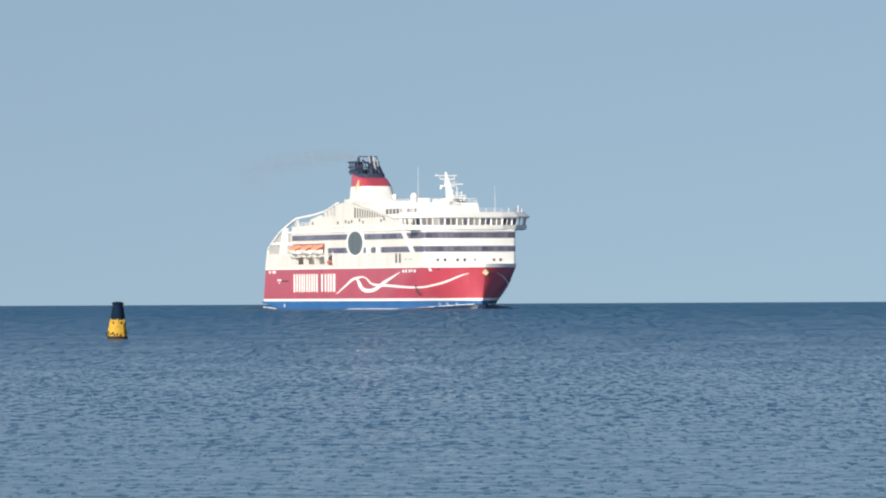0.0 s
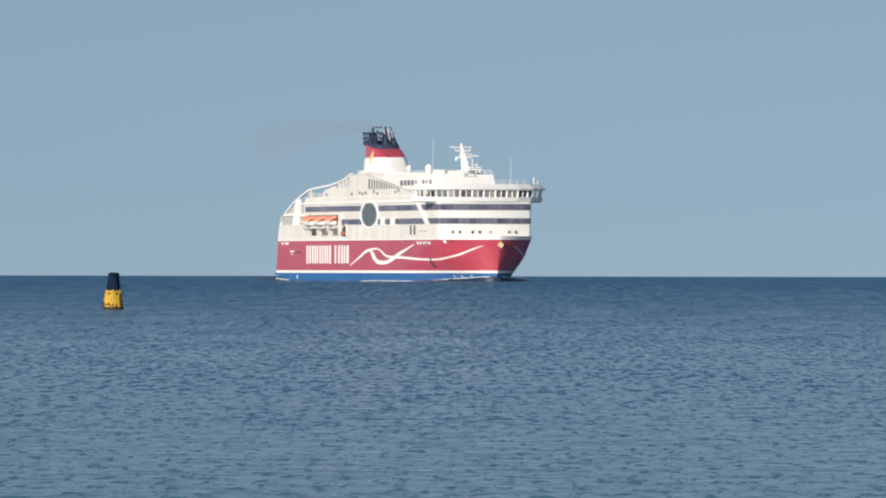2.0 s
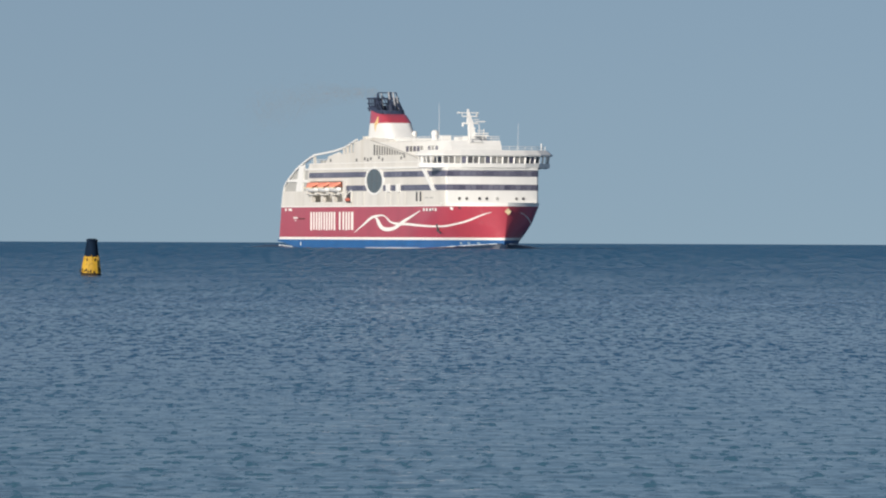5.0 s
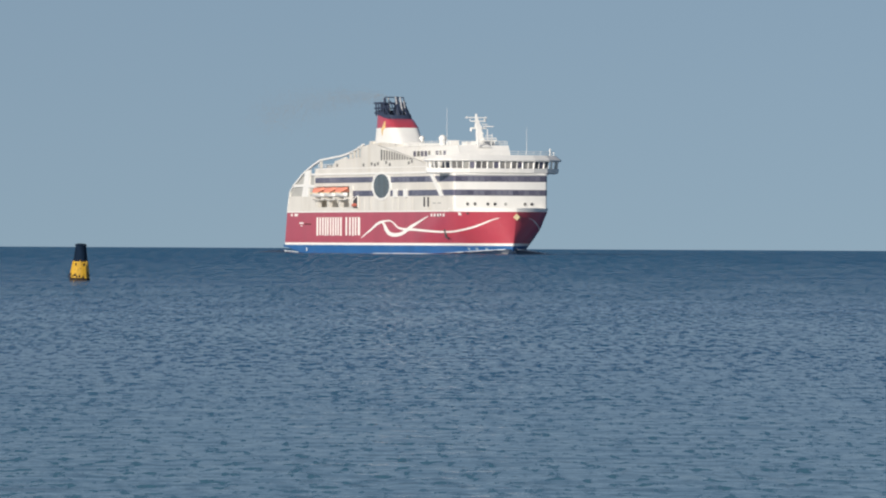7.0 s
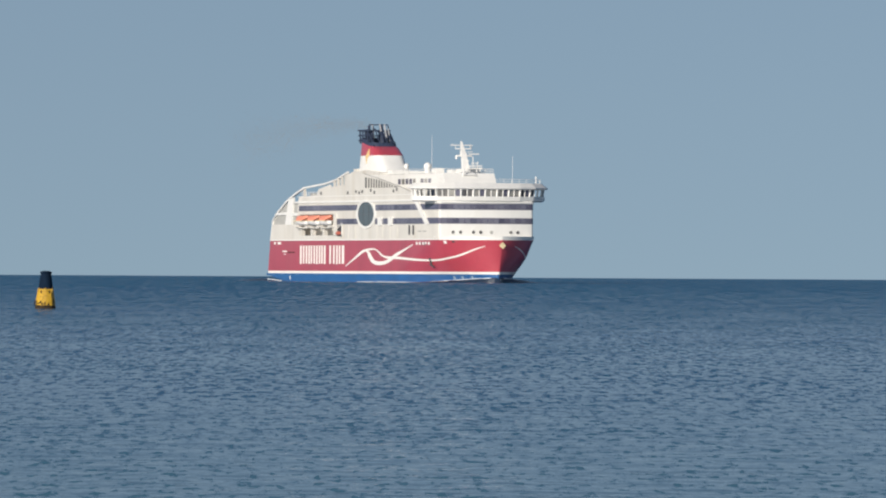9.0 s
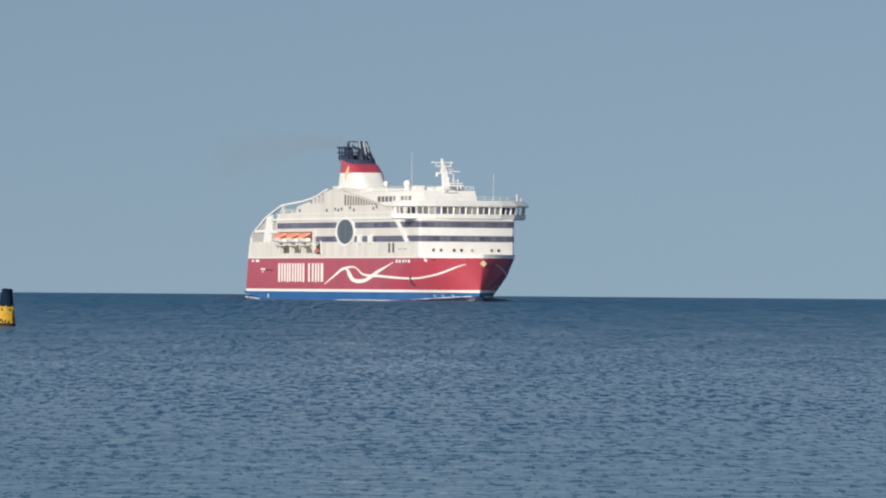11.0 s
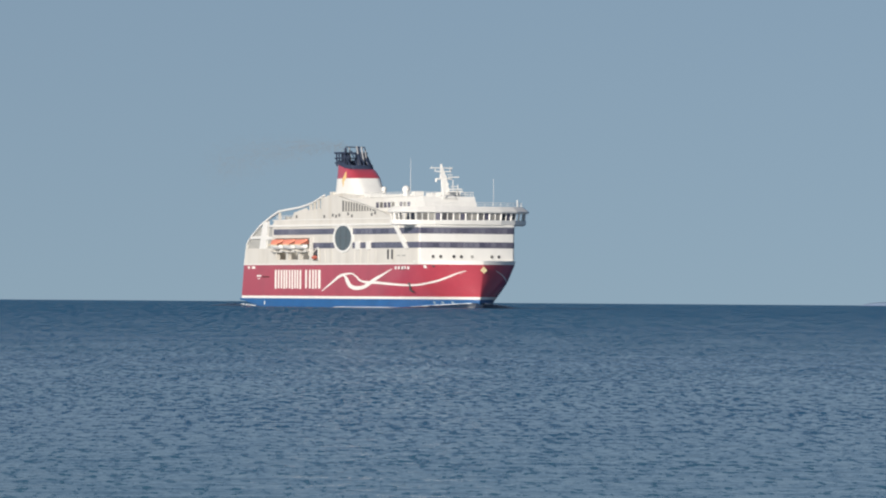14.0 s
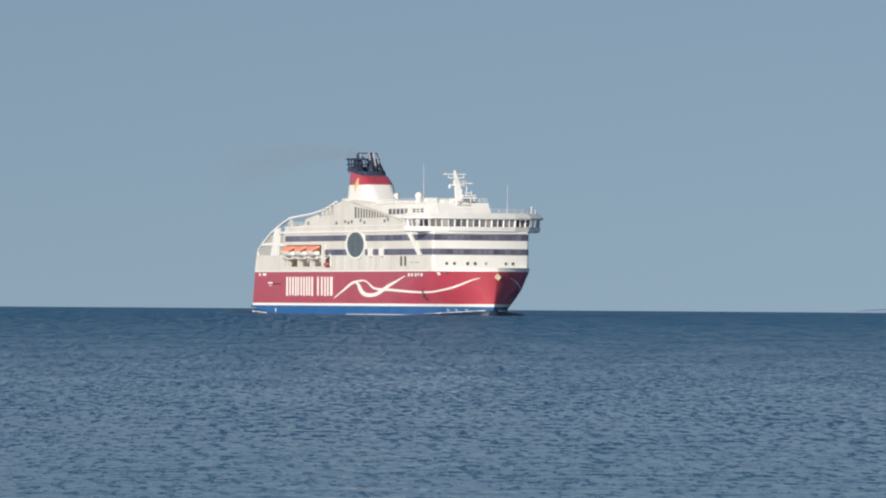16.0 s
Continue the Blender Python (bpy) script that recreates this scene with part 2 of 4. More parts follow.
def tube(bm, p, q, r, n=6, r2=None):
    p, q = Vector(p), Vector(q)
    rot = (q - p).to_track_quat("Z", "Y").to_matrix()
    ring = lambda c, k: [c + rot @ Vector((k * math.cos(i * math.tau / n), k * math.sin(i * math.tau / n), 0)) for i in range(n)]
    loft(bm, [ring(p, r), ring(q, r if r2 is None else r2)])


def strip(bm, line, v0, v1, thick):
    """A curved beam along a side profile, thick downwards."""
    top = [(u, z) for u, z in line]
    low = []
    for i, (u, z) in enumerate(line):
        a, b = line[max(i - 1, 0)], line[min(i + 1, len(line) - 1)]
        d = Vector((b[0] - a[0], b[1] - a[1])).normalized()
        low.append((u + d.y * thick, z - d.x * thick))
    rings = [[(t[0], v0, t[1]), (t[0], v1, t[1]), (b[0], v1, b[1]), (b[0], v0, b[1])] for t, b in zip(top, low)]
    loft(bm, rings)


def offset(poly, d):
    """Outline moved outward by d (anticlockwise outline)."""
    out, n = [], len(poly)
    for i in range(n):
        p, a, b = Vector(poly[i]), Vector(poly[i - 1]), Vector(poly[(i + 1) % n])
        e, f = (p - a).normalized(), (b - p).normalized()
        k = Vector((e.y + f.y, -e.x - f.x))
        k = k.normalized() * d / max(0.35, k.length / 2)
        out.append((p.x + k.x, p.y + k.y))
    return out


def along(line, step):
    """Points and directions every step metres along an open line."""
    pts = [Vector(p) for p in line]
    lens = [(b - a).length for a, b in zip(pts, pts[1:])]
    total, out, s = sum(lens), [], 0.0
    count = max(1, round(total / step))
    for k in range(count + 1):
        s, acc = total * k / count, 0.0
        for i, ln in enumerate(lens):
            if s <= acc + ln + 1e-6:
                out.append(pts[i].lerp(pts[i + 1], (s - acc) / ln))
                break
            acc += ln
    return out


# ---- the sea: one sheet to the horizon, finer towards the bay in view ----
SWELL_SLOPE = 0.009
# the chop grows with its fetch from the shore: length, height, threshold, and where it sets in
CRESTS = ((0.34, 0.0062, 0.75, 0, 1), (0.60, 0.0110, 0.8, 80, 160), (1.2, 0.021, 0.8, 150, 320), (2.4, 0.036, 0.8, 280, 520))


def sea():
    rs = [0.5, 8.0, 20.0, 34.0, 46.0]
    r = 54.0
    while r < 3250:
        rs.append(r)
        r += 0.05 * (r / 50) ** 1.3
    rs.append(3257.0)
    fine = np.arange(-4.1, 5.3, 6 * 57.29578 / 15500)
    coarse = np.concatenate([np.arange(5.6, 20, 1.5), np.arange(20, 340, 8.0), np.arange(340, 355.6, 1.5)])
    th = np.radians(np.concatenate([fine, coarse]))
    rs = np.array(rs)
    R, TH = np.meshgrid(rs, th, indexing="ij")
    X, Y = R * np.sin(TH), R * np.cos(TH)
    Z = np.zeros_like(X)
    dr = np.gradient(rs)[:, None]
    rng = np.random.default_rng(7)
    def wave(lam, d, k):
        """One crooked train of waves, and how well the sheet carries it at each distance."""
        kx, ky = math.sin(d) * math.tau / lam, math.cos(d) * math.tau / lam
        keep = np.clip(lam / (3.0 * dr) - 0.8, 0, 1)
        return kx * X + ky * Y + rng.uniform(0, math.tau) + 0.9 * np.sin(X * 0.51 / lam ** 0.4 + k) + 0.8 * np.sin(Y * 0.27 / lam ** 0.4 + 2.0 * k), keep
    # gentle wavelets everywhere
    for k in range(54):
        lam = 0.40 * (4.2 / 0.40) ** (k / 53)
        ph, keep = wave(lam, rng.normal(0, 0.9), k)
        Z += SWELL_SLOPE * min(1.0, 0.8 / lam) * lam / math.tau * keep * np.sin(ph)
    # scattered small crests: only the peaks of a crossing chop stand out of the surface
    for mean, height, over, near, full in CRESTS:
        chop, keep = np.zeros_like(X), 0
        for k in range(16):
            ph, keep = wave(mean * rng.uniform(0.75, 1.35), rng.normal(0, 0.8), k)
            chop += np.sin(ph)
        Z += height * np.clip((R - near) / (full - near), 0, 1) * np.clip(mean / (3.0 * dr) - 0.6, 0, 1) * np.clip(chop / math.sqrt(8) - over, 0, 2.0) ** 1.2
    X, Y, Z = X * 1.5, Y * 1.5, Z * 1.5
    nr, nt = X.shape
    me = bpy.data.meshes.new("sea")
    co = np.stack([X, Y, Z], -1).reshape(-1, 3)
    co = np.vstack([co, [[0, 0, 0]]])
    a = (np.arange(nr - 1)[:, None] * nt + np.arange(nt)[None, :])
    b = (np.arange(nr - 1)[:, None] * nt + (np.arange(nt)[None, :] + 1) % nt)
    quads = np.stack([b, b + nt, a + nt, a], -1).reshape(-1, 4)
    c = np.arange(nt)
    tris = np.stack([np.full(nt, nr * nt), (c + 1) % nt, c], -1)
    loops = np.concatenate([quads.ravel(), tris.ravel()])
    starts = np.concatenate([np.arange(len(quads)) * 4, len(quads) * 4 + np.arange(nt) * 3])
    me.vertices.add(len(co)), me.loops.add(len(loops)), me.polygons.add(len(starts))
    me.vertices.foreach_set("co", co.ravel().astype(np.float32))
    me.loops.foreach_set("vertex_index", loops.astype(np.int32))
    me.polygons.foreach_set("loop_start", starts.astype(np.int32))
    me.polygons.foreach_set("use_smooth", np.ones(len(starts), dtype=bool))
    me.update(calc_edges=True)
    me.materials.append(WATER)
    return tagged(new("water", me), "blue-grey rippled open sea under a clear sky", "sea", kind="structure")


# ---- hazy far shore beyond the bay ----
def far_shore():
    bm = bmesh.new()
    rings = []
    for i in range(121):
        az = radians(3.68 + i * 0.05)
        s = min(1, i / 1.5)
        h = s * (1.7 + 1.6 * abs(noise.noise((i * 0.13, 3.1, 0))) + 0.7 * abs(noise.noise((i * 0.5, 9.1, 0)))) if i else 0.05
        lo, hi = 4790.0, 4815.0
        rings.append([(lo * math.sin(az), lo * math.cos(az), -0.5), (lo * math.sin(az), lo * math.cos(az), h * 0.8),
                      (hi * math.sin(az), hi * math.cos(az), h), (hi * math.sin(az), hi * math.cos(az), -0.5)])
    loft(bm, rings)
    ob = part("backdrop", bm, LAND)
    tagged(ob, "low wooded far shore pale blue in haze", "shore", kind="structure")


# ---- the ferry ----
HALF = 13.85


def hull_ring(z, n_fore=36):
    """Plan outline of the hull at height z: starboard from stern to stem, back along port."""
    f = min(max(z / 11.5, 0.0), 1.0)
    u0, us = 120 + 30 * f, 175 + 3.5 * f
    n = float(np.interp(z, (0, 1.7, 7, 11.5), (2.4, 2.65, 4.3, 4.6)))
    stern = -0.3 + max(0.0, z - 2.9) * 0.23 + max(0.0, 1.5 - z) * 8.5
    side = [(stern, HALF - 0.5), (stern + 0.5, HALF)] + [(stern + (u0 - stern) * k / 14, HALF) for k in range(1, 14)]
    for k in range(n_fore):
        q = 1 - (1 - k / n_fore) ** 2.2
        side.append((u0 + (us - u0) * q, HALF * (1 - q ** n) ** 0.78))
    star = [(u, -v, z) for u, v in side]
    return star + [(us, 0, z)] + [(u, v, z) for u, v in reversed(side)]


def hull_half(u, z):
    f = min(max(z / 11.5, 0.0), 1.0)
    u0, us = 120 + 30 * f, 175 + 3.5 * f
    n = float(np.interp(z, (0, 1.7, 7, 11.5), (2.4, 2.65, 4.3, 4.6)))
    s = (u - u0) / (us - u0)
    return HALF if s <= 0 else HALF * (1 - min(s, 1) ** n) ** 0.78


def ribbon(bm, line, width, side=-1, lift=0.05, waist=0.0):
    """A painted sweep on the hull's side through (u, z) points, smoothed."""
    pts = [Vector(p) for p in line]
    fine = []
    for i in range(len(pts) - 1):
        p0, p1, p2, p3 = pts[max(i - 1, 0)], pts[i], pts[i + 1], pts[min(i + 2, len(pts) - 1)]
        for k in range(6):
            t = k / 6
            fine.append(0.5 * ((2 * p1) + (p2 - p0) * t + (2 * p0 - 5 * p1 + 4 * p2 - p3) * t * t + (3 * p1 - p0 - 3 * p2 + p3) * t ** 3))
    fine.append(pts[-1])
    rings = []
    for i, p in enumerate(fine):
        a, b = fine[max(i - 1, 0)], fine[min(i + 1, len(fine) - 1)]
        d = Vector(((b.x - a.x) * 0.32, b.y - a.y)).normalized()
        w = width * (1.15 - 0.65 * max(0.0, (p.x - 120) / 58)) * min(1.0, 0.25 + 4.0 * min(i, len(fine) - 1 - i) / len(fine)) / 2
        w *= 1 - waist * max(0.0, 1 - abs(p.x - 107) / 13)
        ring = []
        for s in (1, -1):
            u, z = p.x - s * d.y * w / 0.32, p.y + s * d.x * w
            ring.append((u, side * (hull_half(u, z) + lift), z))
        for s in (-1, 1):
            u, z = p.x - s * d.y * w / 0.32, p.y + s * d.x * w
            ring.append((u, side * (hull_half(u, z) - 0.1), z))
        rings.append(ring)
    loft(bm, rings)


def front_line(steps=20, half=HALF):
    """Nearly flat front of the deckhouse in plan with rounded corners, from starboard to port."""
    side = [(150.0, half), (156.0, half), (163.2, half)]
    for k in range(1, 7):
        t = math.pi / 2 * k / 6
        side.append((163.2 + 0.9 * math.sin(t), half - 0.9 + 0.9 * math.cos(t)))
    v0 = half - 0.9
    for k in range(1, steps + 1):
        v = v0 * (1 - k / steps)
        side.append((164.1 + 1.1 * (1 - (v / v0) ** 2), v))
    return [(u, -v) for u, v in side] + [(u, v) for u, v in reversed(side[:-1])]


def bridge_line(k=0.0):
    """Plan of the bridge with its wings, anticlockwise; k moves it outward."""
    half = [(166.0, 0.0), (165.8, 5.0), (165.2, 9.5), (163.6, 14.0), (160.4, 18.0), (157.2, 19.4), (155.6, 19.4), (151.4, 14.2), (148.0, 11.0)]
    poly = [(u, -v) for u, v in reversed(half[1:])] + half
    return offset(poly, k) if k else poly


def lifeboat(parent, u, side):
    length, n = 9.8, 15
    def body(z_lo, z_hi, wide_lo, wide_hi):
        rings = []
        for i in range(n):
            s = -1 + 2 * i / (n - 1)
            w = max(0.06, (1 - abs(s) ** 2.6) ** 0.6)
            rise = (0.35 if z_lo > z_hi else 1.1) * abs(s) ** 3
            ring = []
            for k in range(10):
                a = math.pi * k / 9
                zz = z_lo + rise + (z_hi - z_lo - rise) * math.sin(a) if z_hi > z_lo else z_lo - (z_lo - z_hi - rise) * math.sin(a)
                ring.append((s * length / 2, math.cos(a) * wide_lo * w, zz))
            rings.append(ring)
        b = bmesh.new()
        loft(b, rings)
        return b
    v = side * 14.5
    hull = part("lifeboat", body(17.15, 15.75, 1.75, 1.2), CLEAN_BRIGHT, parent, "white lifeboat with an orange canopy", smooth=True)
    hull.location = (u, v, 0)
    part("canopy", body(17.17, 18.75, 1.62, 1.2), ORANGE, hull, "orange rounded canopy", smooth=True)
    rub = bmesh.new()
    for sgn in (-1, 1):
        box(rub, -4.2, 4.2, sgn * 1.62 - 0.1, sgn * 1.62 + 0.1, 17.0, 17.25)
    part("rubbing_strake", rub, CREAM, hull)


def ferry():
    ship = tagged(new("ferry"), "red and white passenger ferry with blue boot top at sea", "ferry")

    # hull in painted bands
    def hull_part(name, levels, mat, deck=False):
        bm = bmesh.new()
        loft(bm, [hull_ring(z) for z in levels], cap0=False, cap1=deck)
        return part(name, bm, mat, ship, smooth=True)
    tagged(hull_part("hull_bottom", (-2.5, -1, 0, 1.0, 1.9), BLUE), "blue boot-top hull bottom")
    hull_part("waterline_stripe", (1.9, 2.25, 2.6), LETTER)
    hull = hull_part("hull", (2.6, 4, 5.5, 7, 8.5, 10, 11, 11.5), RED, deck=True)
    hull["label"] = "glossy red steel hull side"
    bm = bmesh.new()
    slab(bm, [(-2.3, 1.75), (-2.2, 1.35), (3.0, 1.1), (3.0, 1.95), (-2.0, 1.95)], -13.6, 13.6)
    part("ducktail", bm, BLUE, ship)

    # lettering as plain upright bars, and the white sweep
    spans = ((32.4, 34.0), (35.3, 36.7), (38.0, 39.5), (40.7, 42.1), (43.0, 44.4), (45.8, 47.2), (48.4, 49.8), (51.0, 52.4), (53.4, 54.8), (56.0, 57.5),
             (61.4, 62.9), (65.0, 66.5), (68.0, 69.4), (70.6, 72.0), (73.4, 75.6))
    for side in (-1, 1):
        for i, (a, b) in enumerate(spans):
            bm = bmesh.new()
            box(bm, a, b, side * HALF - 0.05, side * HALF + 0.05, 4.6 + (0.12 if i % 3 else 0), 10.0)
            part("lettering_bar", bm, LETTER, hull, "white painted bar on the red hull")
        bm = bmesh.new()
        ribbon(bm, ((77.0, 4.0), (81.6, 5.2), (86.8, 6.5), (92.9, 8.1), (98.0, 8.7), (104.6, 8.9), (108.7, 8.1), (112.3, 7.0), (118.4, 6.5),
                    (127.4, 6.4), (137.3, 6.1), (149.3, 5.8), (158.7, 5.8), (164.3, 6.3), (168.8, 7.0), (172.1, 8.0), (174.7, 9.1), (176.2, 9.7)), 0.66 if side < 0 else 0.3, side, waist=0.6)
        part("sweep", bm, LETTER, hull, "white curved sweep painted along the red hull")
        bm = bmesh.new()
        ribbon(bm, ((96.0, 8.6), (99.0, 7.9), (101.1, 6.5), (103.7, 5.4), (108.3, 4.9), (114.4, 5.1), (119.4, 5.9), (124.9, 7.2), (132.3, 8.6), (140.7, 10.2)), 0.8, side, 0.06, waist=-0.2)
        part("sweep", bm, LETTER, hull, "white curved sweep painted along the red hull")
        # mooring ports, anchor, thruster marks, small stern marks
        for u, z, w, h, mat, nm in ((144.0, 10.5, 1.5, 0.8, CLEAN_BRIGHT, "mooring_port"), (146.8, 10.5, 1.5, 0.8, CLEAN_BRIGHT, "mooring_port"), (150.0, 10.5, 1.5, 0.8, CLEAN_BRIGHT, "mooring_port"), (152.3, 10.6, 1.1, 0.7, CLEAN_BRIGHT, "mooring_port"), (148.4, 10.3, 0.6, 0.9, DARK, "mooring_port"), (151.2, 10.3, 0.6, 0.9, DARK, "mooring_port"),
                                    (155.0, 10.5, 1.5, 0.8, CLEAN_BRIGHT, "mooring_port"), (166.4, 10.8, 1.3, 0.8, CLEAN_BRIGHT, "mooring_port"), (169.8, 10.9, 0.9, 0.5, DARK, "mooring_port"),
                                    (154.9, 5.6, 1.1, 1.6, DARK, "anchor_pocket"), (23.5, 8.0, 7.0, 0.28, RUST, "fender_mark"),
                                    (7.0, 10.7, 1.6, 0.7, LETTER, "stern_mark"), (11.5, 10.7, 3.2, 0.7, LETTER, "stern_mark"), (17.0, 8.3, 4.2, 0.42, LETTER, "stern_mark"), (17.0, 7.5, 1.6, 0.25, LETTER, "stern_mark"),
                                    (22.5, 0.6, 0.7, 1.0, LETTER, "thruster_mark"), (161.8, 1.0, 0.8, 0.7, PALE, "thruster_mark"), (165.0, 1.0, 0.8, 0.7, PALE, "thruster_mark"), (168.5, 1.0, 0.8, 0.7, PALE, "thruster_mark")):
            bm = bmesh.new()
            c = [(u + a * w / 2, z + b * h / 2) for a, b in ((-1, -1), (1, -1), (1, 1), (-1, 1))]
            loft(bm, [[(x, side * (hull_half(x, y) + k), y) for x, y in c] for k in (-0.12, 0.06)])
            part(nm, bm, mat, hull)
        if side > 0:
            continue
        bm = bmesh.new()
        v = side * (hull_half(155.2, 4.6) + 0.25)
        tube(bm, (154.8, side * (hull_half(154.8, 6.2) + 0.2), 6.4), (155.4, v, 3.9), 0.22)
        tube(bm, (153.8, v, 4.6), (157.0, v, 3.9), 0.25)
        part("anchor", bm, DARK, hull, "dark anchor housed on the hull")
    bm = bmesh.new()
    pts = [(178.5, -1.0, 9.9), (178.75, 0.0, 9.0), (178.5, 0.9, 9.9), (178.75, -0.1, 10.9)]
    loft(bm, [pts, [(x + 0.35, y, z) for x, y, z in pts]])
    part("bow_badge", bm, CREAM, hull, "cream diamond badge on the stem")
    bm = bmesh.new()
    rim = hull_ring(11.5)
    loft(bm, [[(x, y * 1.006, 11.42) for x, y, z in rim], [(x, y * 1.006, 11.75) for x, y, z in rim]])
    part("sheer_strake", bm, CLEAN_BRIGHT, hull, "white rubbing strake along the deck edge")

    bm = bmesh.new()
    fore = [p for p in rim if p[0] > 158]
    loft(bm, [[(x, y, 11.7), (x + 0.15, y * 1.012, 12.45), (x - 0.25, y * 0.97, 12.45), (x - 0.3, y * 0.96, 11.7)] for x, y, z in fore])
    part("bow_bulwark", bm, CLEAN_BRIGHT, hull, "white bulwark round the bow", smooth=True)

    # main deckhouse: forward block with rounded front
    fwd = [(66.8, -HALF)] + front_line() + [(66.8, HALF)]
    bm = bmesh.new()
    plate(bm, fwd, 11.6, 22.3)
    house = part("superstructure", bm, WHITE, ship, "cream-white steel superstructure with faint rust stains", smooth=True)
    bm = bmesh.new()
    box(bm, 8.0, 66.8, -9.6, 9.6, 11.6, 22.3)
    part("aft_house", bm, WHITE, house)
    for s in (-1, 1):
        a, b = sorted((s * HALF, s * 9.6))
        bm = bmesh.new()
        slab(bm, [(2.0, 11.6), (31.4, 11.6), (31.4, 19.0), (66.8, 19.0), (66.8, 22.3), (29.6, 22.3), (29.6, 16.2), (3.9, 16.2)], a, b)
        part("aft_side", bm, WHITE, house)
        bm = bmesh.new()
        box(bm, 31.4, 66.8, a, b, 11.6, 12.9)
        part("boat_bay_sill", bm, WHITE, house)
    for s in (-1, 1):
        a, b = sorted((s * (HALF - 0.45), s * 10.0))
        bm = bmesh.new()
        slab(bm, [(4.0, 16.1), (29.7, 16.1), (29.7, 22.3), (17.0, 22.2), (4.7, 17.6)], a, b)
        part("stern_screen", bm, GREYP, house, "grey recessed screen behind the stern arch")
        bm = bmesh.new()
        a, b = sorted((s * (HALF + 0.02), s * (HALF - 0.6)))
        slab(bm, [(17.0, 16.1), (23.4, 16.1), (25.0, 22.4), (25.0, 24.0), (20.4, 23.4)], a, b)
        slab(bm, [(7.0, 18.9), (18.6, 19.0), (18.6, 19.8), (8.0, 19.6)], a, b)
        slab(bm, [(23.9, 18.7), (29.6, 18.7), (29.6, 19.5), (24.2, 19.6)], a, b)
        part("screen_frame", bm, CLEAN_BRIGHT, house)
        bm = bmesh.new()
        strip(bm, [(2.0, 11.6), (3.2, 15.0), (4.4, 17.7), (8.0, 19.6), (12.5, 21.2), (17.5, 23.0), (23.0, 24.4), (28.2, 25.6), (35.2, 27.0), (45.0, 27.5), (55.0, 28.0), (62.0, 28.6), (68.0, 29.3), (73.0, 30.2), (78.0, 31.2)], a, b, 0.48)
        part("stern_arch", bm, CLEAN_BRIGHT, house, "white sweeping arch over the stern decks")
        bm = bmesh.new()
        slab(bm, [(19.0, 22.3), (29.5, 22.3), (31.5, 24.3), (48.4, 24.5), (50.2, 26.3), (61.0, 27.5), (61.4, 26.9), (76.6, 27.4), (77.2, 30.3), (84.0, 30.9), (92.0, 30.6), (99.0, 29.8), (108.0, 28.9), (118.0, 27.7),
                  (126.0, 26.7), (131.0, 26.0), (138.0, 25.0), (143.0, 24.3), (150.0, 24.2), (150.0, 22.3)], a, b)
        for u in (35.2, 64.8, 68.4, 72.0, 75.6):
            box(bm, u, u + 1.0, a, b, 24.0 if u < 50 else 26.9, 26.4 if u < 50 else 28.6 + (u - 62) * 0.14)
        part("side_wall", bm, WHITE, house, "white upper bulwark curving down towards the bridge")
        a, b = sorted((s * (HALF + 0.3), s * (HALF - 0.2)))
        bm = bmesh.new()
        box(bm, 27.5, 149.0, a, b, 22.3, 22.85)
        part("deck_ledge", bm, CLEAN_BRIGHT, house)
        bm = bmesh.new()
        box(bm, 30.0, 141.0, s * HALF - 0.09, s * HALF + 0.09, 24.1, 24.3)
        part("deck_ledge", bm, CLEAN_BRIGHT, house)
        # louvred grille in the bulwark
        bm = bmesh.new()
        a, b = sorted((s * (HALF + 0.04), s * (HALF - 0.1)))
        slab(bm, [(95.5, 26.3), (127.0, 26.3), (119.0, 27.4), (108.0, 28.6), (95.5, 29.4)], a, b)
        g = part("grille", bm, SLOT, house, "grey louvred grille tapering forward")
        for k in range(11):
            u = 97.6 + k * 2.45
            top = float(np.interp(u, (95.5, 108, 119, 127), (29.35, 28.55, 27.35, 26.4)))
            bm = bmesh.new()
            a, b = sorted((s * (HALF + 0.16), s * (HALF - 0.05)))
            box(bm, u, u + 0.75, a, b, 26.25, top)
            part("slat", bm, WHITE, g)
        # oval atrium window
        ring = lambda k, v: [(96.7 + (7.7 + k) * math.cos(t), v, 18.9 + (3.5 + k * 0.45) * math.sin(t)) for t in (math.tau * i / 48 for i in range(48))]
        bm = bmesh.new()
        loft(bm, [ring(1.5, s * (HALF - 0.1)), ring(1.4, s * (HALF + 0.22)), ring(0.0, s * (HALF + 0.22)), ring(0.0, s * (HALF - 0.1))])
        oval = part("oval_window", bm, CLEAN_BRIGHT, house, "large oval window in a white rim", smooth=True)
        bm = bmesh.new()
        loft(bm, [ring(0.05, s * (HALF - 0.08)), ring(0.05, s * (HALF + 0.1))])
        part("pane", bm, OVALG, oval)
        for du, z0, z1, horizontal in ((-2.6, 15.7, 22.1, 0), (2.6, 15.7, 22.1, 0), (0, 18.8, 18.9, 1)):
            bm = bmesh.new()
            a, b = sorted((s * (HALF + 0.15), s * HALF))
            if horizontal:
                box(bm, 89.8, 103.6, a, b, z0, z1)
            else:
                box(bm, 96.7 + du - 0.07, 96.7 + du + 0.07, a, b, z0, z1)
            part("mullion", bm, DARK, oval)
        # tall slits, white doors over the lower band, scuppers
        for u in (136.4, 140.0):
            bm = bmesh.new()
            box(bm, u, u + 1.5, s * HALF - 0.06, s * HALF + 0.06, 12.9, 15.6)
            part("door", bm, DARK, house)
        for u, z, w, h in ((145.0, 13.7, 3.0, 0.35), (149.5, 13.7, 3.2, 0.35)):
            bm = bmesh.new()
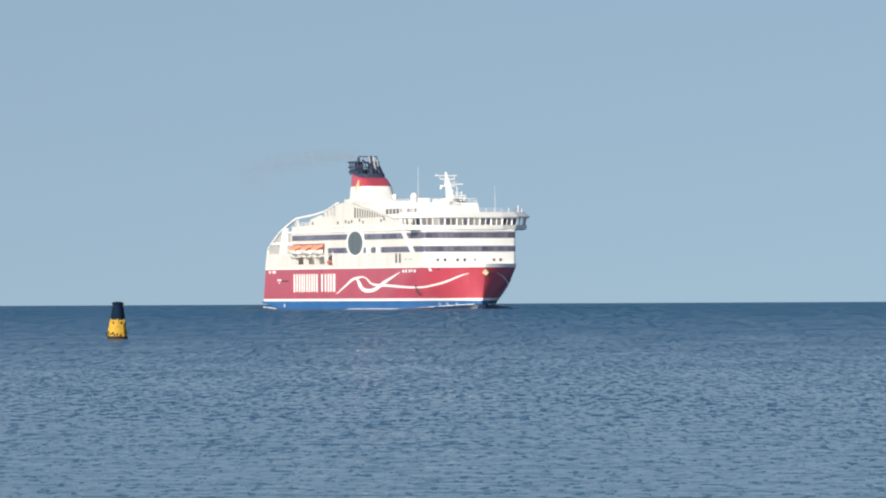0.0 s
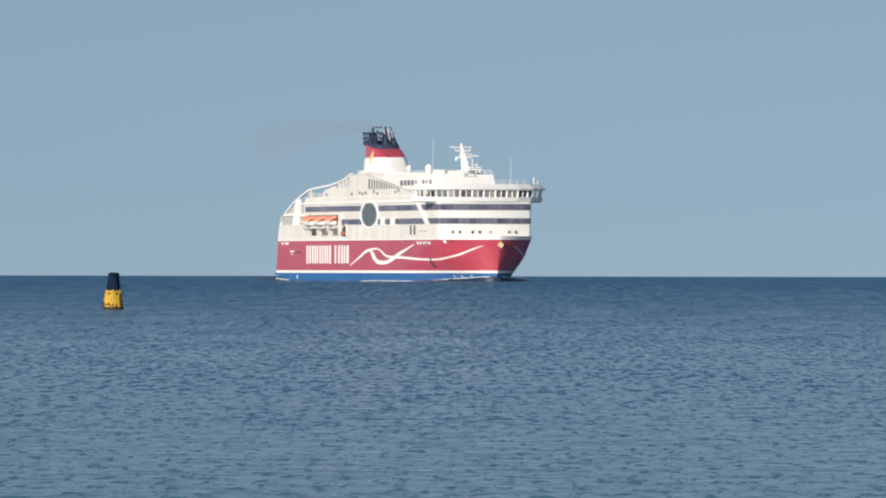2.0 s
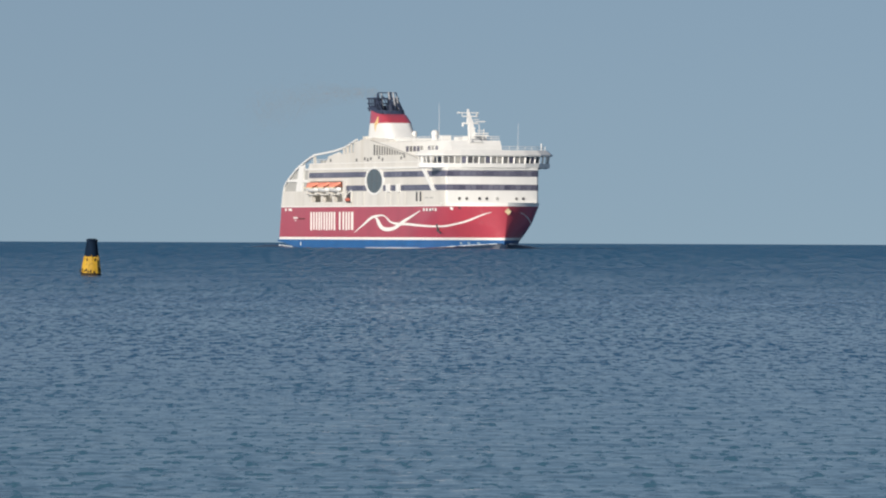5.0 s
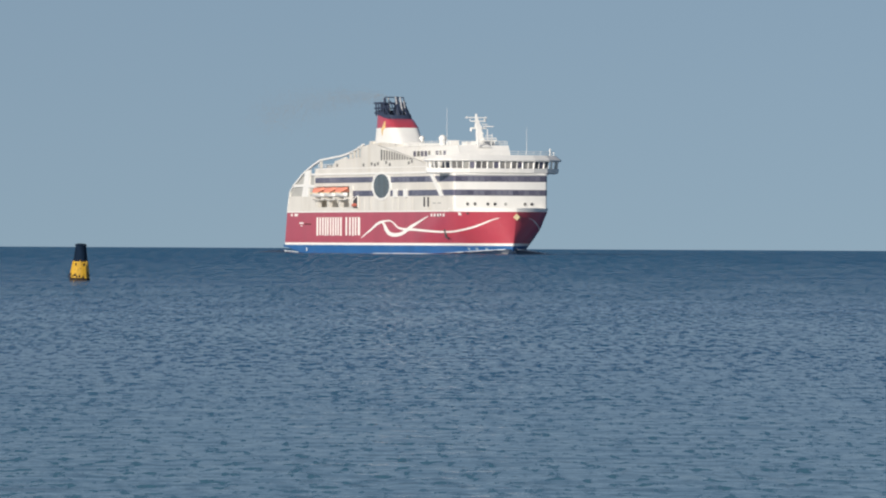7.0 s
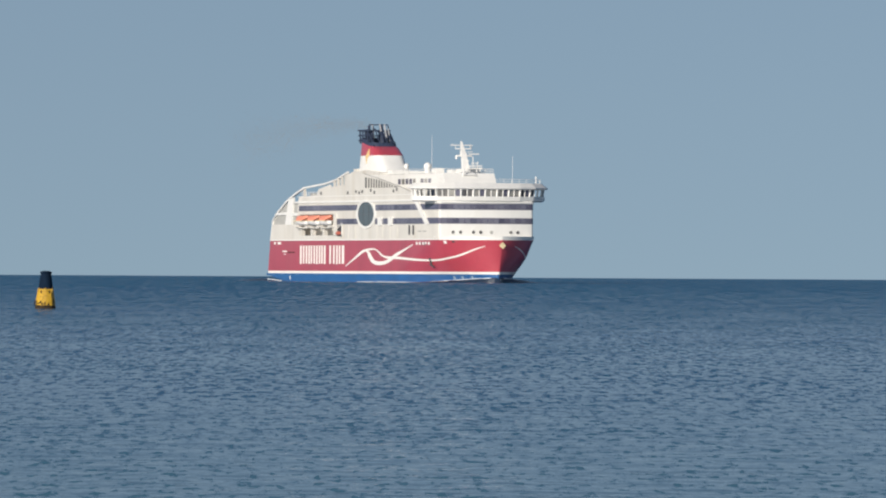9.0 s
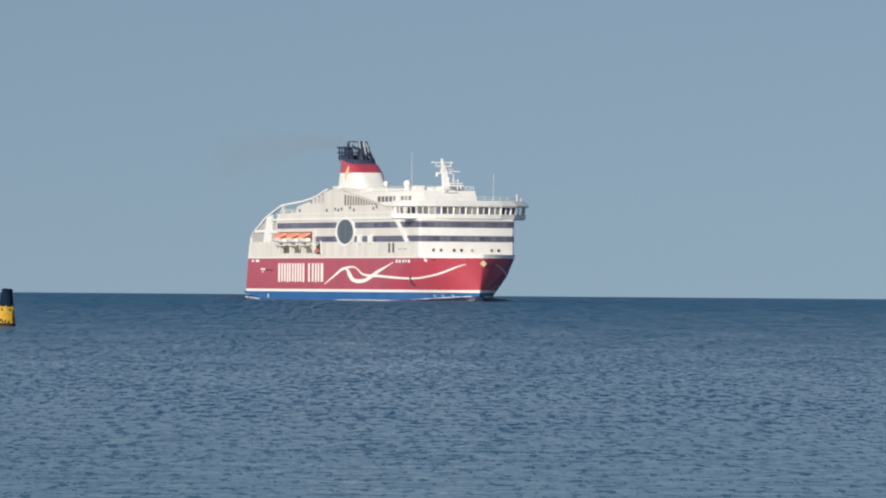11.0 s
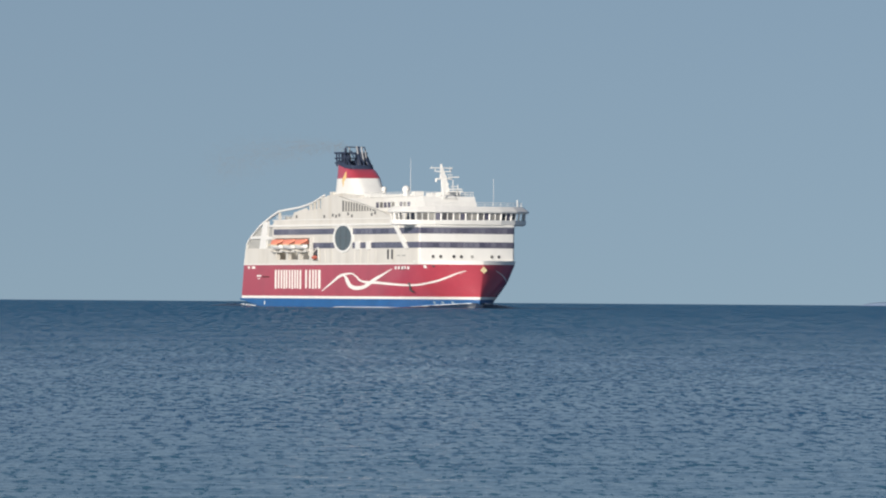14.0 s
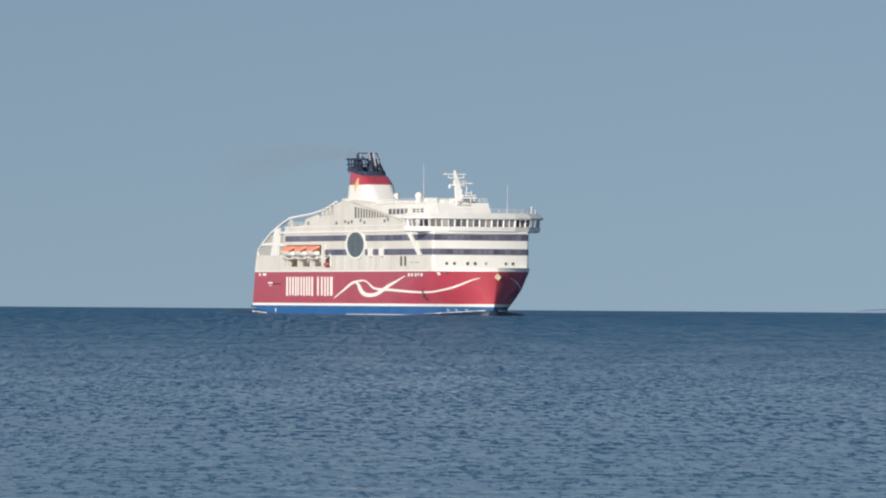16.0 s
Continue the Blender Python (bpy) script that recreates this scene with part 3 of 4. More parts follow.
            box(bm, u, u + w, s * HALF - 0.06, s * HALF + 0.06, z, z + h)
            part("name_bar", bm, GREYP, house, "row of small grey bars in place of lettering")
        for u in (74.2, 79.5, 86.0, 107.0, 112.0, 119.0, 126.0):
            bm = bmesh.new()
            a, b = sorted((s * (HALF + 0.10), s * (HALF - 0.05)))
            box(bm, u, u + 0.35, a, b, 12.0, 15.6)
            part("frame_rib", bm, WHITE, house)
        for u, z in ((52.0, 24.7), (78.0, 24.6), (86.0, 24.9), (89.0, 24.6), (92.0, 24.9), (100.0, 25.2), (103.5, 24.6), (121.5, 24.9), (124.5, 25.3)):
            bm = bmesh.new()
            box(bm, u, u + 1.6, s * HALF - 0.05, s * HALF + 0.05, z, z + 0.85)
            part("vent", bm, SLOT, house)
        # window bands on the sides
        for u0, u1, z0, z1 in ((31.0, 88.2, 20.0, 21.6), (105.3, 156.0, 19.85, 21.5), (67.6, 88.6, 16.05, 17.65), (105.0, 156.0, 15.95, 17.6)):
            line = [(u0, -HALF), (u1, -HALF)]
            bm = bmesh.new()
            loft(bm, [[(u, s * abs(v) + s * k1, z) for k1, z in ((-0.1, z0), (0.06, z0), (0.06, z1), (-0.1, z1))] for u, v in line])
            band = part("window_band", bm, BAND, house, "long dark navy strip of windows")
            n = int((u1 - u0) / 3.4)
            for k in range(n):
                u = u0 + (u1 - u0) * k / n
                bm = bmesh.new()
                a, b = sorted((s * (HALF + 0.09), s * (HALF + 0.02)))
                box(bm, u + 0.2, u + 3.1, a, b, z0 + 0.18, z1 - 0.18)
                part("pane", bm, GLASS, band)
        # white boxes between the lower windows
        for u in (108.8, 118.6):
            bm = bmesh.new()
            a, b = sorted((s * (HALF + 0.5), s * (HALF - 0.05)))
            box(bm, u, u + 3.2, a, b, 15.6, 17.9)
            part("fairing", bm, CLEAN_BRIGHT, house)
        # white diagonal fin between side and front windows
        bm = bmesh.new()
        a, b = sorted((s * (HALF + 0.35), s * (HALF - 0.1)))
        slab(bm, [(141.2, 23.0), (144.4, 23.0), (155.8, 15.8), (152.4, 15.8)], a, b)
        part("diagonal_fin", bm, CLEAN_BRIGHT, house, "white slanted fin across the window bands")
        # lifeboat bay
        for k in range(3):
            lifeboat(ship, 37.4 + k * 11.4, s)
        for u in (31.8, 42.6, 54.0, 65.2):
            bm = bmesh.new()
            a, b = sorted((s * 13.8, s * 12.6))
            box(bm, u, u + 1.5, a, b, 12.9, 15.6)
            box(bm, u - 0.1, u + 1.6, *sorted((s * 15.6, s * 11.6)), 15.3, 15.75)
            tube(bm, (u + 0.7, s * 11.0, 16.0), (u + 0.7, s * 11.4, 18.9), 0.18)
            part("davit", bm, WHITE, ship, "white lifeboat davit")
        bm = bmesh.new()
        a, b = sorted((s * 14.6, s * 12.4))
        box(bm, 31.3, 66.6, a, b, 15.0, 15.35)
        part("boat_deck", bm, WHITE, ship)
        bm = bmesh.new()
        box(bm, 66.0, 68.6, *sorted((s * 14.2, s * 11.0)), 12.9, 19.0)
        part("bay_bulkhead", bm, WHITE, ship)
        bm = bmesh.new()
        box(bm, 69.2, 73.6, *sorted((s * 14.0, s * 13.8)), 12.6, 15.9)
        part("bay_opening", bm, DARK, house)
        bm = bmesh.new()
        rr = []
        for i in range(9):
            q = -1 + i / 4
            w = max(0.1, (1 - abs(q) ** 2.5) ** 0.6)
            rr.append([(71.2 + q * 2.2, s * 14.2 + 0.7 * w * math.cos(a), 13.5 + 0.6 * w * math.sin(a)) for a in (math.tau * j / 8 for j in range(8))])
        loft(bm, rr)
        part("rescue_boat", bm, RESCUE, ship, "small faded red rescue boat", smooth=True)
        bm = bmesh.new()
        tube(bm, (73.6, s * 13.9, 12.8), (73.6, s * 13.9, 16.4), 0.16)
        tube(bm, (73.6, s * 13.9, 16.3), (70.4, s * 14.4, 15.0), 0.14)
        part("davit", bm, CLEAN_BRIGHT, ship, "white rescue boat davit")

    # front: lighter skin with its sunlit brightness painted in, window bands with panes, portholes
    flat = [p for p in front_line() if p[0] > 163.9]
    skin = offset(flat + [(100, 0)], 0.035)[:-1]
    bm = bmesh.new()
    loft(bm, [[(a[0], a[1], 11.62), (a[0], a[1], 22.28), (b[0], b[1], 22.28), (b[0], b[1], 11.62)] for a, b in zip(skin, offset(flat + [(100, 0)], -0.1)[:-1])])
    part("front_plating", bm, CLEAN_BRIGHT, house, "lighter white skin that paints the front brighter, as if sunlit")
    fl = front_line(steps=40)
    for z0, z1 in ((19.85, 21.5), (15.95, 17.6)):
        bm = bmesh.new()
        line = offset(fl + [(100, 0)], 0.06)[1:-2]
        inner = offset(fl + [(100, 0)], -0.15)[1:-2]
        loft(bm, [[(a[0], a[1], z0), (a[0], a[1], z1), (b[0], b[1], z1), (b[0], b[1], z0)] for a, b in zip(line, inner)])
        band = part("window_band", bm, BAND, house, "dark navy strip of front windows")
        pts = along([p for p in line if abs(p[1]) < 13.2], 1.7)
        for i, (a, b) in enumerate(zip(pts, pts[1:])):
            d = (b - a).normalized()
            o = Vector((d.y, -d.x))
            p, q = a + d * 0.1, b - d * 0.1
            bm = bmesh.new()
            loft(bm, [[(c.x + o.x * k, c.y + o.y * k, z) for k, z in ((-0.03, z0 + 0.16), (0.04, z0 + 0.16), (0.04, z1 - 0.16), (-0.03, z1 - 0.16))] for c in (p, q)])
            part("pane", bm, GLASS, band)
    bm = bmesh.new()
    rim_out, rim_in = offset(fl + [(100, 0)], 0.38)[1:-2], offset(fl + [(100, 0)], -0.1)[1:-2]
    loft(bm, [[(a[0], a[1], 21.72), (a[0], a[1], 22.06), (b[0], b[1], 22.06), (b[0], b[1], 21.72)] for a, b in zip(rim_out, rim_in)])
    part("deck_ledge", bm, CLEAN_BRIGHT, house, "white ledge round the front below the bridge")
    for v, mat in ((-9.9, SLOT), (-7.8, SLOT), (-4.1, DARK), (-2.0, DARK), (1.1, GREYP), (6.9, SLOT), (9.0, DARK)):
        u = np.interp(v, [p[1] for p in front_line(steps=40)], [p[0] for p in front_line(steps=40)])
        bm = bmesh.new()
        tube(bm, (u - 0.2, v, 13.6), (u + 0.10, v, 13.6), 0.62, 12)
        ph = part("porthole", bm, CLEAN_BRIGHT, house)
        bm = bmesh.new()
        tube(bm, (u - 0.1, v, 13.6), (u + 0.14, v, 13.6), 0.46, 12)
        part("pane", bm, mat, ph)

    # upper deckhouses
    bm = bmesh.new()
    box(bm, 32.0, 150.0, -11.5, 11.5, 22.3, 24.2)
    box(bm, 84.0, 152.0, -11.0, 11.0, 24.2, 26.2)
    upper = part("upper_deckhouse", bm, WHITE, ship)
    bm = bmesh.new()
    slab(bm, [(55.5, 24.2), (84.0, 24.2), (84.0, 31.0), (70.0, 31.7), (57.0, 31.2), (55.5, 30.6)], -6.0, 6.0)
    part("funnel_casing", bm, WHITE, ship)
    bm = bmesh.new()
    slab(bm, [(80.0, 26.2), (151.0, 26.2), (148.0, 30.2), (80.0, 30.2)], -7.5, 7.5)
    sun_deck = part("sun_deck_house", bm, CLEAN_BRIGHT, ship)
    bm = bmesh.new()
    box(bm, 96.0, 140.0, -7.75, 7.75, 30.2, 30.4)
    part("roof_slab", bm, CLEAN_BRIGHT, sun_deck)
    for s in (-1, 1):
        for k in range(9):
            u = 106.5 + k * 3.5
            if k == 5:
                continue
            bm = bmesh.new()
            box(bm, u, u + 2.6, s * 7.5 - 0.05, s * 7.5 + 0.05, 27.3, 28.85)
            part("window", bm, SHADED if k % 3 == 1 else GLASS, sun_deck)
    for u, v, w, d, h in ((84.0, -3.5, 5, 4, 1.1), (93.0, 1.0, 6, 5, 0.9), (101.0, -4.0, 4, 3, 0.8), (122.0, 2.0, 5, 4, 1.0), (129.0, -4.5, 3.0, 2.5, 1.3), (135.0, 0.5, 7.0, 5.0, 1.0)):
        bm = bmesh.new()
        box(bm, u, u + w, v, v + d, 30.2, 30.45 + h)
        part("roof_unit", bm, CLEAN_BRIGHT, sun_deck)

    # bridge with wings
    bm = bmesh.new()
    loft(bm, [[(u, v, z) for u, v in bridge_line(k)] for z, k in ((22.1, -0.9), (22.4, -0.1), (23.6, 0.05))])
    bridge = part("bridge", bm, CLEAN_BRIGHT, ship, "white full-width navigation bridge with overhanging wings")
    bm = bmesh.new()
    core = [(151.5, -13.2), (161.6, -13.2)] + [p for p in bridge_line(-0.6) if abs(p[1]) < 13 and p[0] > 160] + [(161.6, 13.2), (151.5, 13.2)]
    plate(bm, core, 23.2, 25.7)
    part("window_band", bm, BAND, bridge, "dark wheelhouse interior behind the panes")
    bm = bmesh.new()
    loft(bm, [[(u, v, z) for u, v in bridge_line(k)] for z, k in ((25.5, 0.1), (25.75, 0.75), (26.05, 0.8), (27.35, -0.9))])
    roof = part("bridge_roof", bm, CLEAN_BRIGHT, bridge, "white sloping visor roof")
    lo_pts = along(bridge_line(-0.40)[1:-1], 1.75)
    hi_pts = []
    for i, p in enumerate(lo_pts):
        d = (lo_pts[min(i + 1, len(lo_pts) - 1)] - lo_pts[max(i - 1, 0)]).normalized()
        hi_pts.append(p + Vector((d.y, -d.x)) * 0.28)
    m = len(lo_pts)

    def lean(a, b):
        return (Vector((*a, 23.6)), Vector((*b, 25.6)))
    for i in range(m):
        a, b = lean(lo_pts[i], hi_pts[i])
        bm = bmesh.new()
        tube(bm, a, b, 0.34 if i % 2 else 0.18, 4)
        part("pillar", bm, CLEAN_BRIGHT, bridge)
        if i < m - 1 and abs(lo_pts[i].y + lo_pts[i + 1].y) < 27.5:
            c, d = lean(lo_pts[i + 1], hi_pts[i + 1])
            bm = bmesh.new()
            w = [a.lerp(c, 0.12), a.lerp(c, 0.88), b.lerp(d, 0.88), b.lerp(d, 0.12)]
            w = [p.lerp(q, t) for p, q, t in ((w[0], w[3], 0.08), (w[1], w[2], 0.08), (w[2], w[1], 0.04), (w[3], w[0], 0.04))]
            e = (c - a).normalized()
            o = Vector((e.y, -e.x, 0)) * 0.05
            loft(bm, [w, [p + o for p in w]])
            part("pane", bm, SHADED if i % 4 else GLASS, bridge)
    # rails on the bridge roof and sun deck
    def rail(points, z, h, parent):
        def bar(zz):
            rings, r = [], 0.055
            for i, p in enumerate(points):
                d = (Vector(points[min(i + 1, len(points) - 1)]) - Vector(points[max(i - 1, 0)])).normalized()
                rings.append([(p[0] + d.y * r * a, p[1] - d.x * r * a, zz + r * b) for a, b in ((1, 0), (0, 1), (-1, 0), (0, -1))])
            bm = bmesh.new()
            loft(bm, rings)
            return bm
        rl = part("railing", bar(z + h), CLEAN_BRIGHT, parent)
        part("middle_rail", bar(z + h * 0.5), CLEAN_BRIGHT, rl)
        for p in along(points, 2.4):
            bm = bmesh.new()
            tube(bm, (p.x, p.y, z - 0.1), (p.x, p.y, z + h), 0.055, 4)
            part("post", bm, CLEAN_BRIGHT, rl)
    rail([p for p in bridge_line(-1.2) if p[0] > 153], 27.3, 1.1, roof)
    rail([(138, -7.2), (148, -7.2), (148, 7.2), (138, 7.2)], 30.2, 1.2, sun_deck)
    rail([(96, -7.5), (138, -7.5)], 30.4, 1.1, sun_deck)
    bm = bmesh.new()
    tube(bm, (156.0, 17.2, 26.6), (156.0, 17.2, 29.3), 0.17, 8)
    part("searchlight_post", bm, CLEAN_BRIGHT, roof)
    bm = bmesh.new()
    tube(bm, (158.0, 9.6, 27.2), (158.0, 9.6, 35.0), 0.05, 6, 0.03)
    part("whip_aerial", bm, CLEAN_BRIGHT, roof)
    bm = bmesh.new()
    tube(bm, (114.3, 0, 30.3), (114.3, 0, 41.2), 0.06, 6, 0.03)
    part("whip_aerial", bm, CLEAN_BRIGHT, sun_deck)
    # radomes
    for u, v, z, r in ((110.5, 0.0, 32.45, 1.15), (79.5, 3.6, 32.9, 0.75)):
        bm = bmesh.new()
        bmesh.ops.create_uvsphere(bm, u_segments=16, v_segments=10, radius=r, matrix=pose(u, v, z))
        tube(bm, (u, v, 30.2), (u, v, z - 0.3), r * 0.82, 12)
        part("radome", bm, CLEAN_BRIGHT, ship, "white satellite dome", smooth=True)

    # railings and fittings on the open decks
    for s in (-1, 1):
        rail([(131.0, s * 13.4), (149.0, s * 13.4)], 24.3, 1.1, upper)
        rail([(32.0, s * 13.3), (48.6, s * 13.3)], 24.4, 1.1, upper)
        for u, w, h in ((33.0, 2.4, 1.0), (42.0, 3.2, 1.3), (46.2, 1.6, 0.8)):
            bm = bmesh.new()
            box(bm, u, u + w, *sorted((s * 9.0, s * 11.0)), 24.2, 24.3 + h)
            part("deck_locker", bm, GREYP, upper, "grey locker on the aft deck")
        for k in range(6):
            bm = bmesh.new()
            u = 133.0 + k * 2.5
            tube(bm, (u, s * 12.6, 24.75), (u + 1.5, s * 12.6, 24.75), 0.42, 10)
            part("life_raft", bm, CLEAN_BRIGHT, ship, "white life raft canister", smooth=True)
        for u, z, w, h, mat in ((58.5, 28.6, 2.0, 1.3, GREYP), (62.5, 27.0, 1.6, 1.8, SLOT), (67.0, 29.4, 3.0, 0.7, CREAM), (72.0, 28.0, 2.2, 1.5, GREYP), (77.0, 29.0, 2.4, 1.0, CREAM)):
            bm = bmesh.new()
            box(bm, u, u + w, s * 6.0 - 0.08, s * 6.0 + 0.08, z, z + h)
            part("vent", bm, mat, upper)
    for u, v, w, d, h in ((57.5, -5.0, 3.0, 3.5, 1.0), (60.0, 1.0, 2.5, 3.0, 0.7)):
        bm = bmesh.new()
        box(bm, u - 1.5, u - 1.5 + w, v, v + d, 31.0, 31.2 + h)
        part("roof_unit", bm, WHITE, ship)
    # mast
    bm = bmesh.new()
    loft(bm, [[(cx + a * h, b * w, z) for a, b in ((-1, -1), (1, -1), (1, 1), (-1, 1))] for cx, h, w, z in
              ((147.0, 2.0, 2.0, 29.6), (146.6, 1.7, 1.7, 30.3), (145.5, 0.95, 0.95, 30.7), (144.4, 0.8, 0.80, 33.4), (143.7, 0.72, 0.66, 35.0), (143.4, 0.9, 0.85, 35.3), (142.5, 0.6, 0.54, 36.6), (141.7, 0.36, 0.30, 38.2), (141.2, 0.25, 0.18, 39.2))])
    mast = part("mast", bm, CLEAN_BRIGHT, ship, "white tapered radar mast with cross arms")
    for u, z, v0, v1, r in ((141.5, 38.1, -3.2, 3.1, 0.12), (143.6, 35.1, -2.2, 2.3, 0.2), (146.2, 31.6, 0.0, 4.6, 0.2), (142.4, 37.1, -1.7, 2.4, 0.14)):
        bm = bmesh.new()
        box(bm, u - 0.5, u + 0.5, v0, v1, z - r, z + r)
        part("cross_arm", bm, CLEAN_BRIGHT, mast)
    for u, v, z0, z1, r in ((141.5, 2.8, 36.9, 38.1, 0.12), (141.5, -1.8, 37.0, 38.1, 0.1), (146.0, 1.9, 31.8, 34.8, 0.13), (146.2, 3.2, 31.7, 33.5, 0.12), (141.2, 0, 38.4, 39.1, 0.08), (141.5, -2.8, 37.9, 38.5, 0.1), (143.6, -2.2, 34.2, 35.2, 0.3), (146.6, 3.8, 30.6, 31.6, 0.16)):
        bm = bmesh.new()
        tube(bm, (u, v, z0), (u, v, z1), r, 6)
        part("aerial", bm, CLEAN_BRIGHT, mast)
    for a, b, r in (((143.9, 0.4, 32.2), (147.2, 0.8, 32.2), 0.2), ((143.4, 0.4, 33.7), (146.0, 0.7, 33.7), 0.18), ((146.4, 2.9, 30.4), (146.4, 2.9, 32.2), 0.12), ((146.2, 1.2, 33.0), (146.2, 3.4, 33.0), 0.14), ((142.0, 2.2, 37.1), (141.6, 2.8, 38.3), 0.12), ((144.0, 0.9, 36.2), (144.0, 2.4, 36.2), 0.13), ((149.5, -2.0, 30.2), (149.5, -2.0, 32.0), 0.2)):
        bm = bmesh.new()
        tube(bm, a, b, r, 6)
        part("brace", bm, CLEAN_BRIGHT, mast)
    for u, v, z, w in ((144.6, 2.6, 35.45, 1.5), (147.0, 2.6, 32.1, 1.6)):
        bm = bmesh.new()
        box(bm, u - 0.2, u + 0.2, v - w, v + w, z, z + 0.3)
        part("radar_scanner", bm, CLEAN_BRIGHT, mast)

    # funnel
    def fr(z, aft, fore, hw, tilt=0.0):
        c, h, n = (aft + fore) / 2, (fore - aft) / 2, 4.2
        pts = []
        for i in range(40):
            t = math.tau * i / 40
            x, y = math.cos(t), math.sin(t)
            sx = math.copysign(abs(x) ** (2 / n), x)
            pts.append((c + h * sx, hw * math.copysign(abs(y) ** (2 / n), y), z - tilt * (0.5 + 0.5 * math.sin(sx * 1.4))))
        return pts
    bm = bmesh.new()
    loft(bm, [fr(30.6, 55.9, 82.5, 4.8), fr(32.2, 56.5, 80.6, 4.7), fr(34.0, 57.2, 78.4, 4.65), fr(35.95, 57.9, 76.5, 4.6)], cap1=False)
    funnel = part("funnel", bm, CLEAN_BRIGHT, ship, "raked white funnel with red band and black top", smooth=True)
    bm = bmesh.new()
    loft(bm, [fr(35.95, 57.9, 76.5, 4.6), fr(37.4, 58.0, 74.6, 4.4, 0.3), fr(39.0, 58.0, 72.5, 4.2, 0.8), fr(40.5, 57.8, 70.8, 4.0, 1.9)])
    part("red_band", bm, RED, funnel, "red painted funnel band", smooth=True)
    # black cowl: solid forward shield, open frame aft
    bm = bmesh.new()
    outer = [fr(40.2, 57.7, 71.1, 4.06, 1.9), fr(41.3, 57.4, 70.2, 4.0, 1.6)]
    loft(bm, outer + [[(p[0] * 0.94 + 3.9, p[1] * 0.92, p[2]) for p in ring] for ring in reversed(outer)], cap0=False, cap1=False)
    top = [bm.verts.new((p[0] * 0.97 + 1.9, p[1] * 0.97, p[2])) for p in fr(40.56, 57.8, 70.8, 4.0, 1.9)]
    bm.faces.new(top)
    part("cowl_ring", bm, BLACK, funnel, "black band round the funnel top", smooth=True)
    bm = bmesh.new()
    shield = []
    for z, aft, fore, hw, tilt in ((39.9, 57.6, 71.2, 4.05, 1.9), (40.8, 57.2, 70.0, 4.0, 1.4), (42.0, 56.2, 67.2, 3.95, 0.7), (43.3, 55.2, 64.2, 3.9, 0.2)):
        ring = fr(z, aft, fore, hw, tilt)
        arc = ring[2:11]
        inner = [(p[0] - 0.35, p[1] * 0.93, p[2]) for p in reversed(arc)]
        shield.append(arc + inner)
    loft(bm, shield)
    part("cowl", bm, BLACK, funnel, "black curved forward cowl", smooth=True)
    for s in (-1, 1):
        for u in (59.0, 61.4, 63.8, 66.2)[:4 if s < 0 else 2]:
            bm = bmesh.new()
            tube(bm, (u, s * 3.9, 39.6), (u - 0.9, s * 3.75, 43.4), 0.24, 6)
            part("cage_post", bm, BLACK, funnel)
    for v in (-3.4, -1.2, 1.0):
        bm = bmesh.new()
        tube(bm, (70.4, v, 38.7), (64.6, v, 43.2), 0.2, 6)
        part("cage_post", bm, BLACK, funnel)
    for v in (-1.9, 0.0, 1.9):
        bm = bmesh.new()
        tube(bm, (59.0, v, 39.8), (58.2, v, 43.4), 0.22, 6)
        part("cage_post", bm, BLACK, funnel)
    for z in (40.4, 41.8, 43.3):
        bm = bmesh.new()
        for a, b in (((67.5 - z * 0.21, -3.85), (66.5, -3.85)), ((67.5 - z * 0.21, 3.85), (62.5, 3.85)), ((67.5 - z * 0.21, -4.5), (67.5 - z * 0.21, 3.85))):
            tube(bm, (*a, z), (*b, z), 0.22 if z < 43 else 0.28, 6)
        part("cage_rail", bm, BLACK, funnel)
    for u0, u, v, z1, r, mat in ((68.4, 64.8, 1.5, 45.0, 0.25, STEEL), (67.4, 63.6, 0.5, 45.1, 0.25, STEEL), (67.8, 64.8, 2.6, 43.9, 0.22, STEEL), (63.8, 61.4, -1.0, 44.8, 0.22, STEEL), (62.2, 61.0, -2.0, 44.6, 0.42, BLACK),
                                 (66.8, 63.4, 1.0, 45.0, 0.40, BLACK), (63.8, 62.6, -3.0, 43.2, 0.42, BLACK), (67.8, 65.0, -2.4, 42.8, 0.42, BLACK), (68.8, 65.2, 0.4, 42.8, 0.42, BLACK), (64.8, 63.6, 0.8, 43.6, 0.42, BLACK), (61.2, 60.0, 1.8, 43.2, 0.42, BLACK)):
        bm = bmesh.new()
        tube(bm, (u0, v, 38.2), (u, v, z1), r, 10)
        part("exhaust_pipe", bm, mat, funnel, smooth=True)
    bm = bmesh.new()
    for a, b in (((63.0, -2.6, 44.95), (63.0, 3.0, 44.95)), ((63.0, -2.6, 44.95), (64.0, -2.6, 40)), ((63.0, 3.0, 44.95), (67.6, 3.0, 39.4)), ((65.8, -2.0, 43.8), (66.8, 2.8, 39.8)), ((63.0, 0.6, 45.2), (64.0, 0.6, 40.0))):
        tube(bm, a, b, 0.17, 6)
    part("pipe_frame", bm, BLACK, funnel)
    for s in (-1, 1):
        bm = bmesh.new()
        loft(bm, [[(68.9, s * (k - 0.25), 37.9), (69.9, s * k, 35.9), (68.2, s * k, 35.3), (67.3, s * (k + 0.05), 33.6), (66.3, s * k, 35.6)] for k in (4.4, 4.72)])
        part("emblem", bm, GOLD, funnel, "gold diamond emblem on the funnel side")
    return ship


BOW_RUN = 25.0


def bow_height(k):
    """Height of the bow wave, k from 0 at the stem to 1 where it has died out."""
    return 1.55 * (1 - k) ** 1.4 + 0.10 * (1 - k)


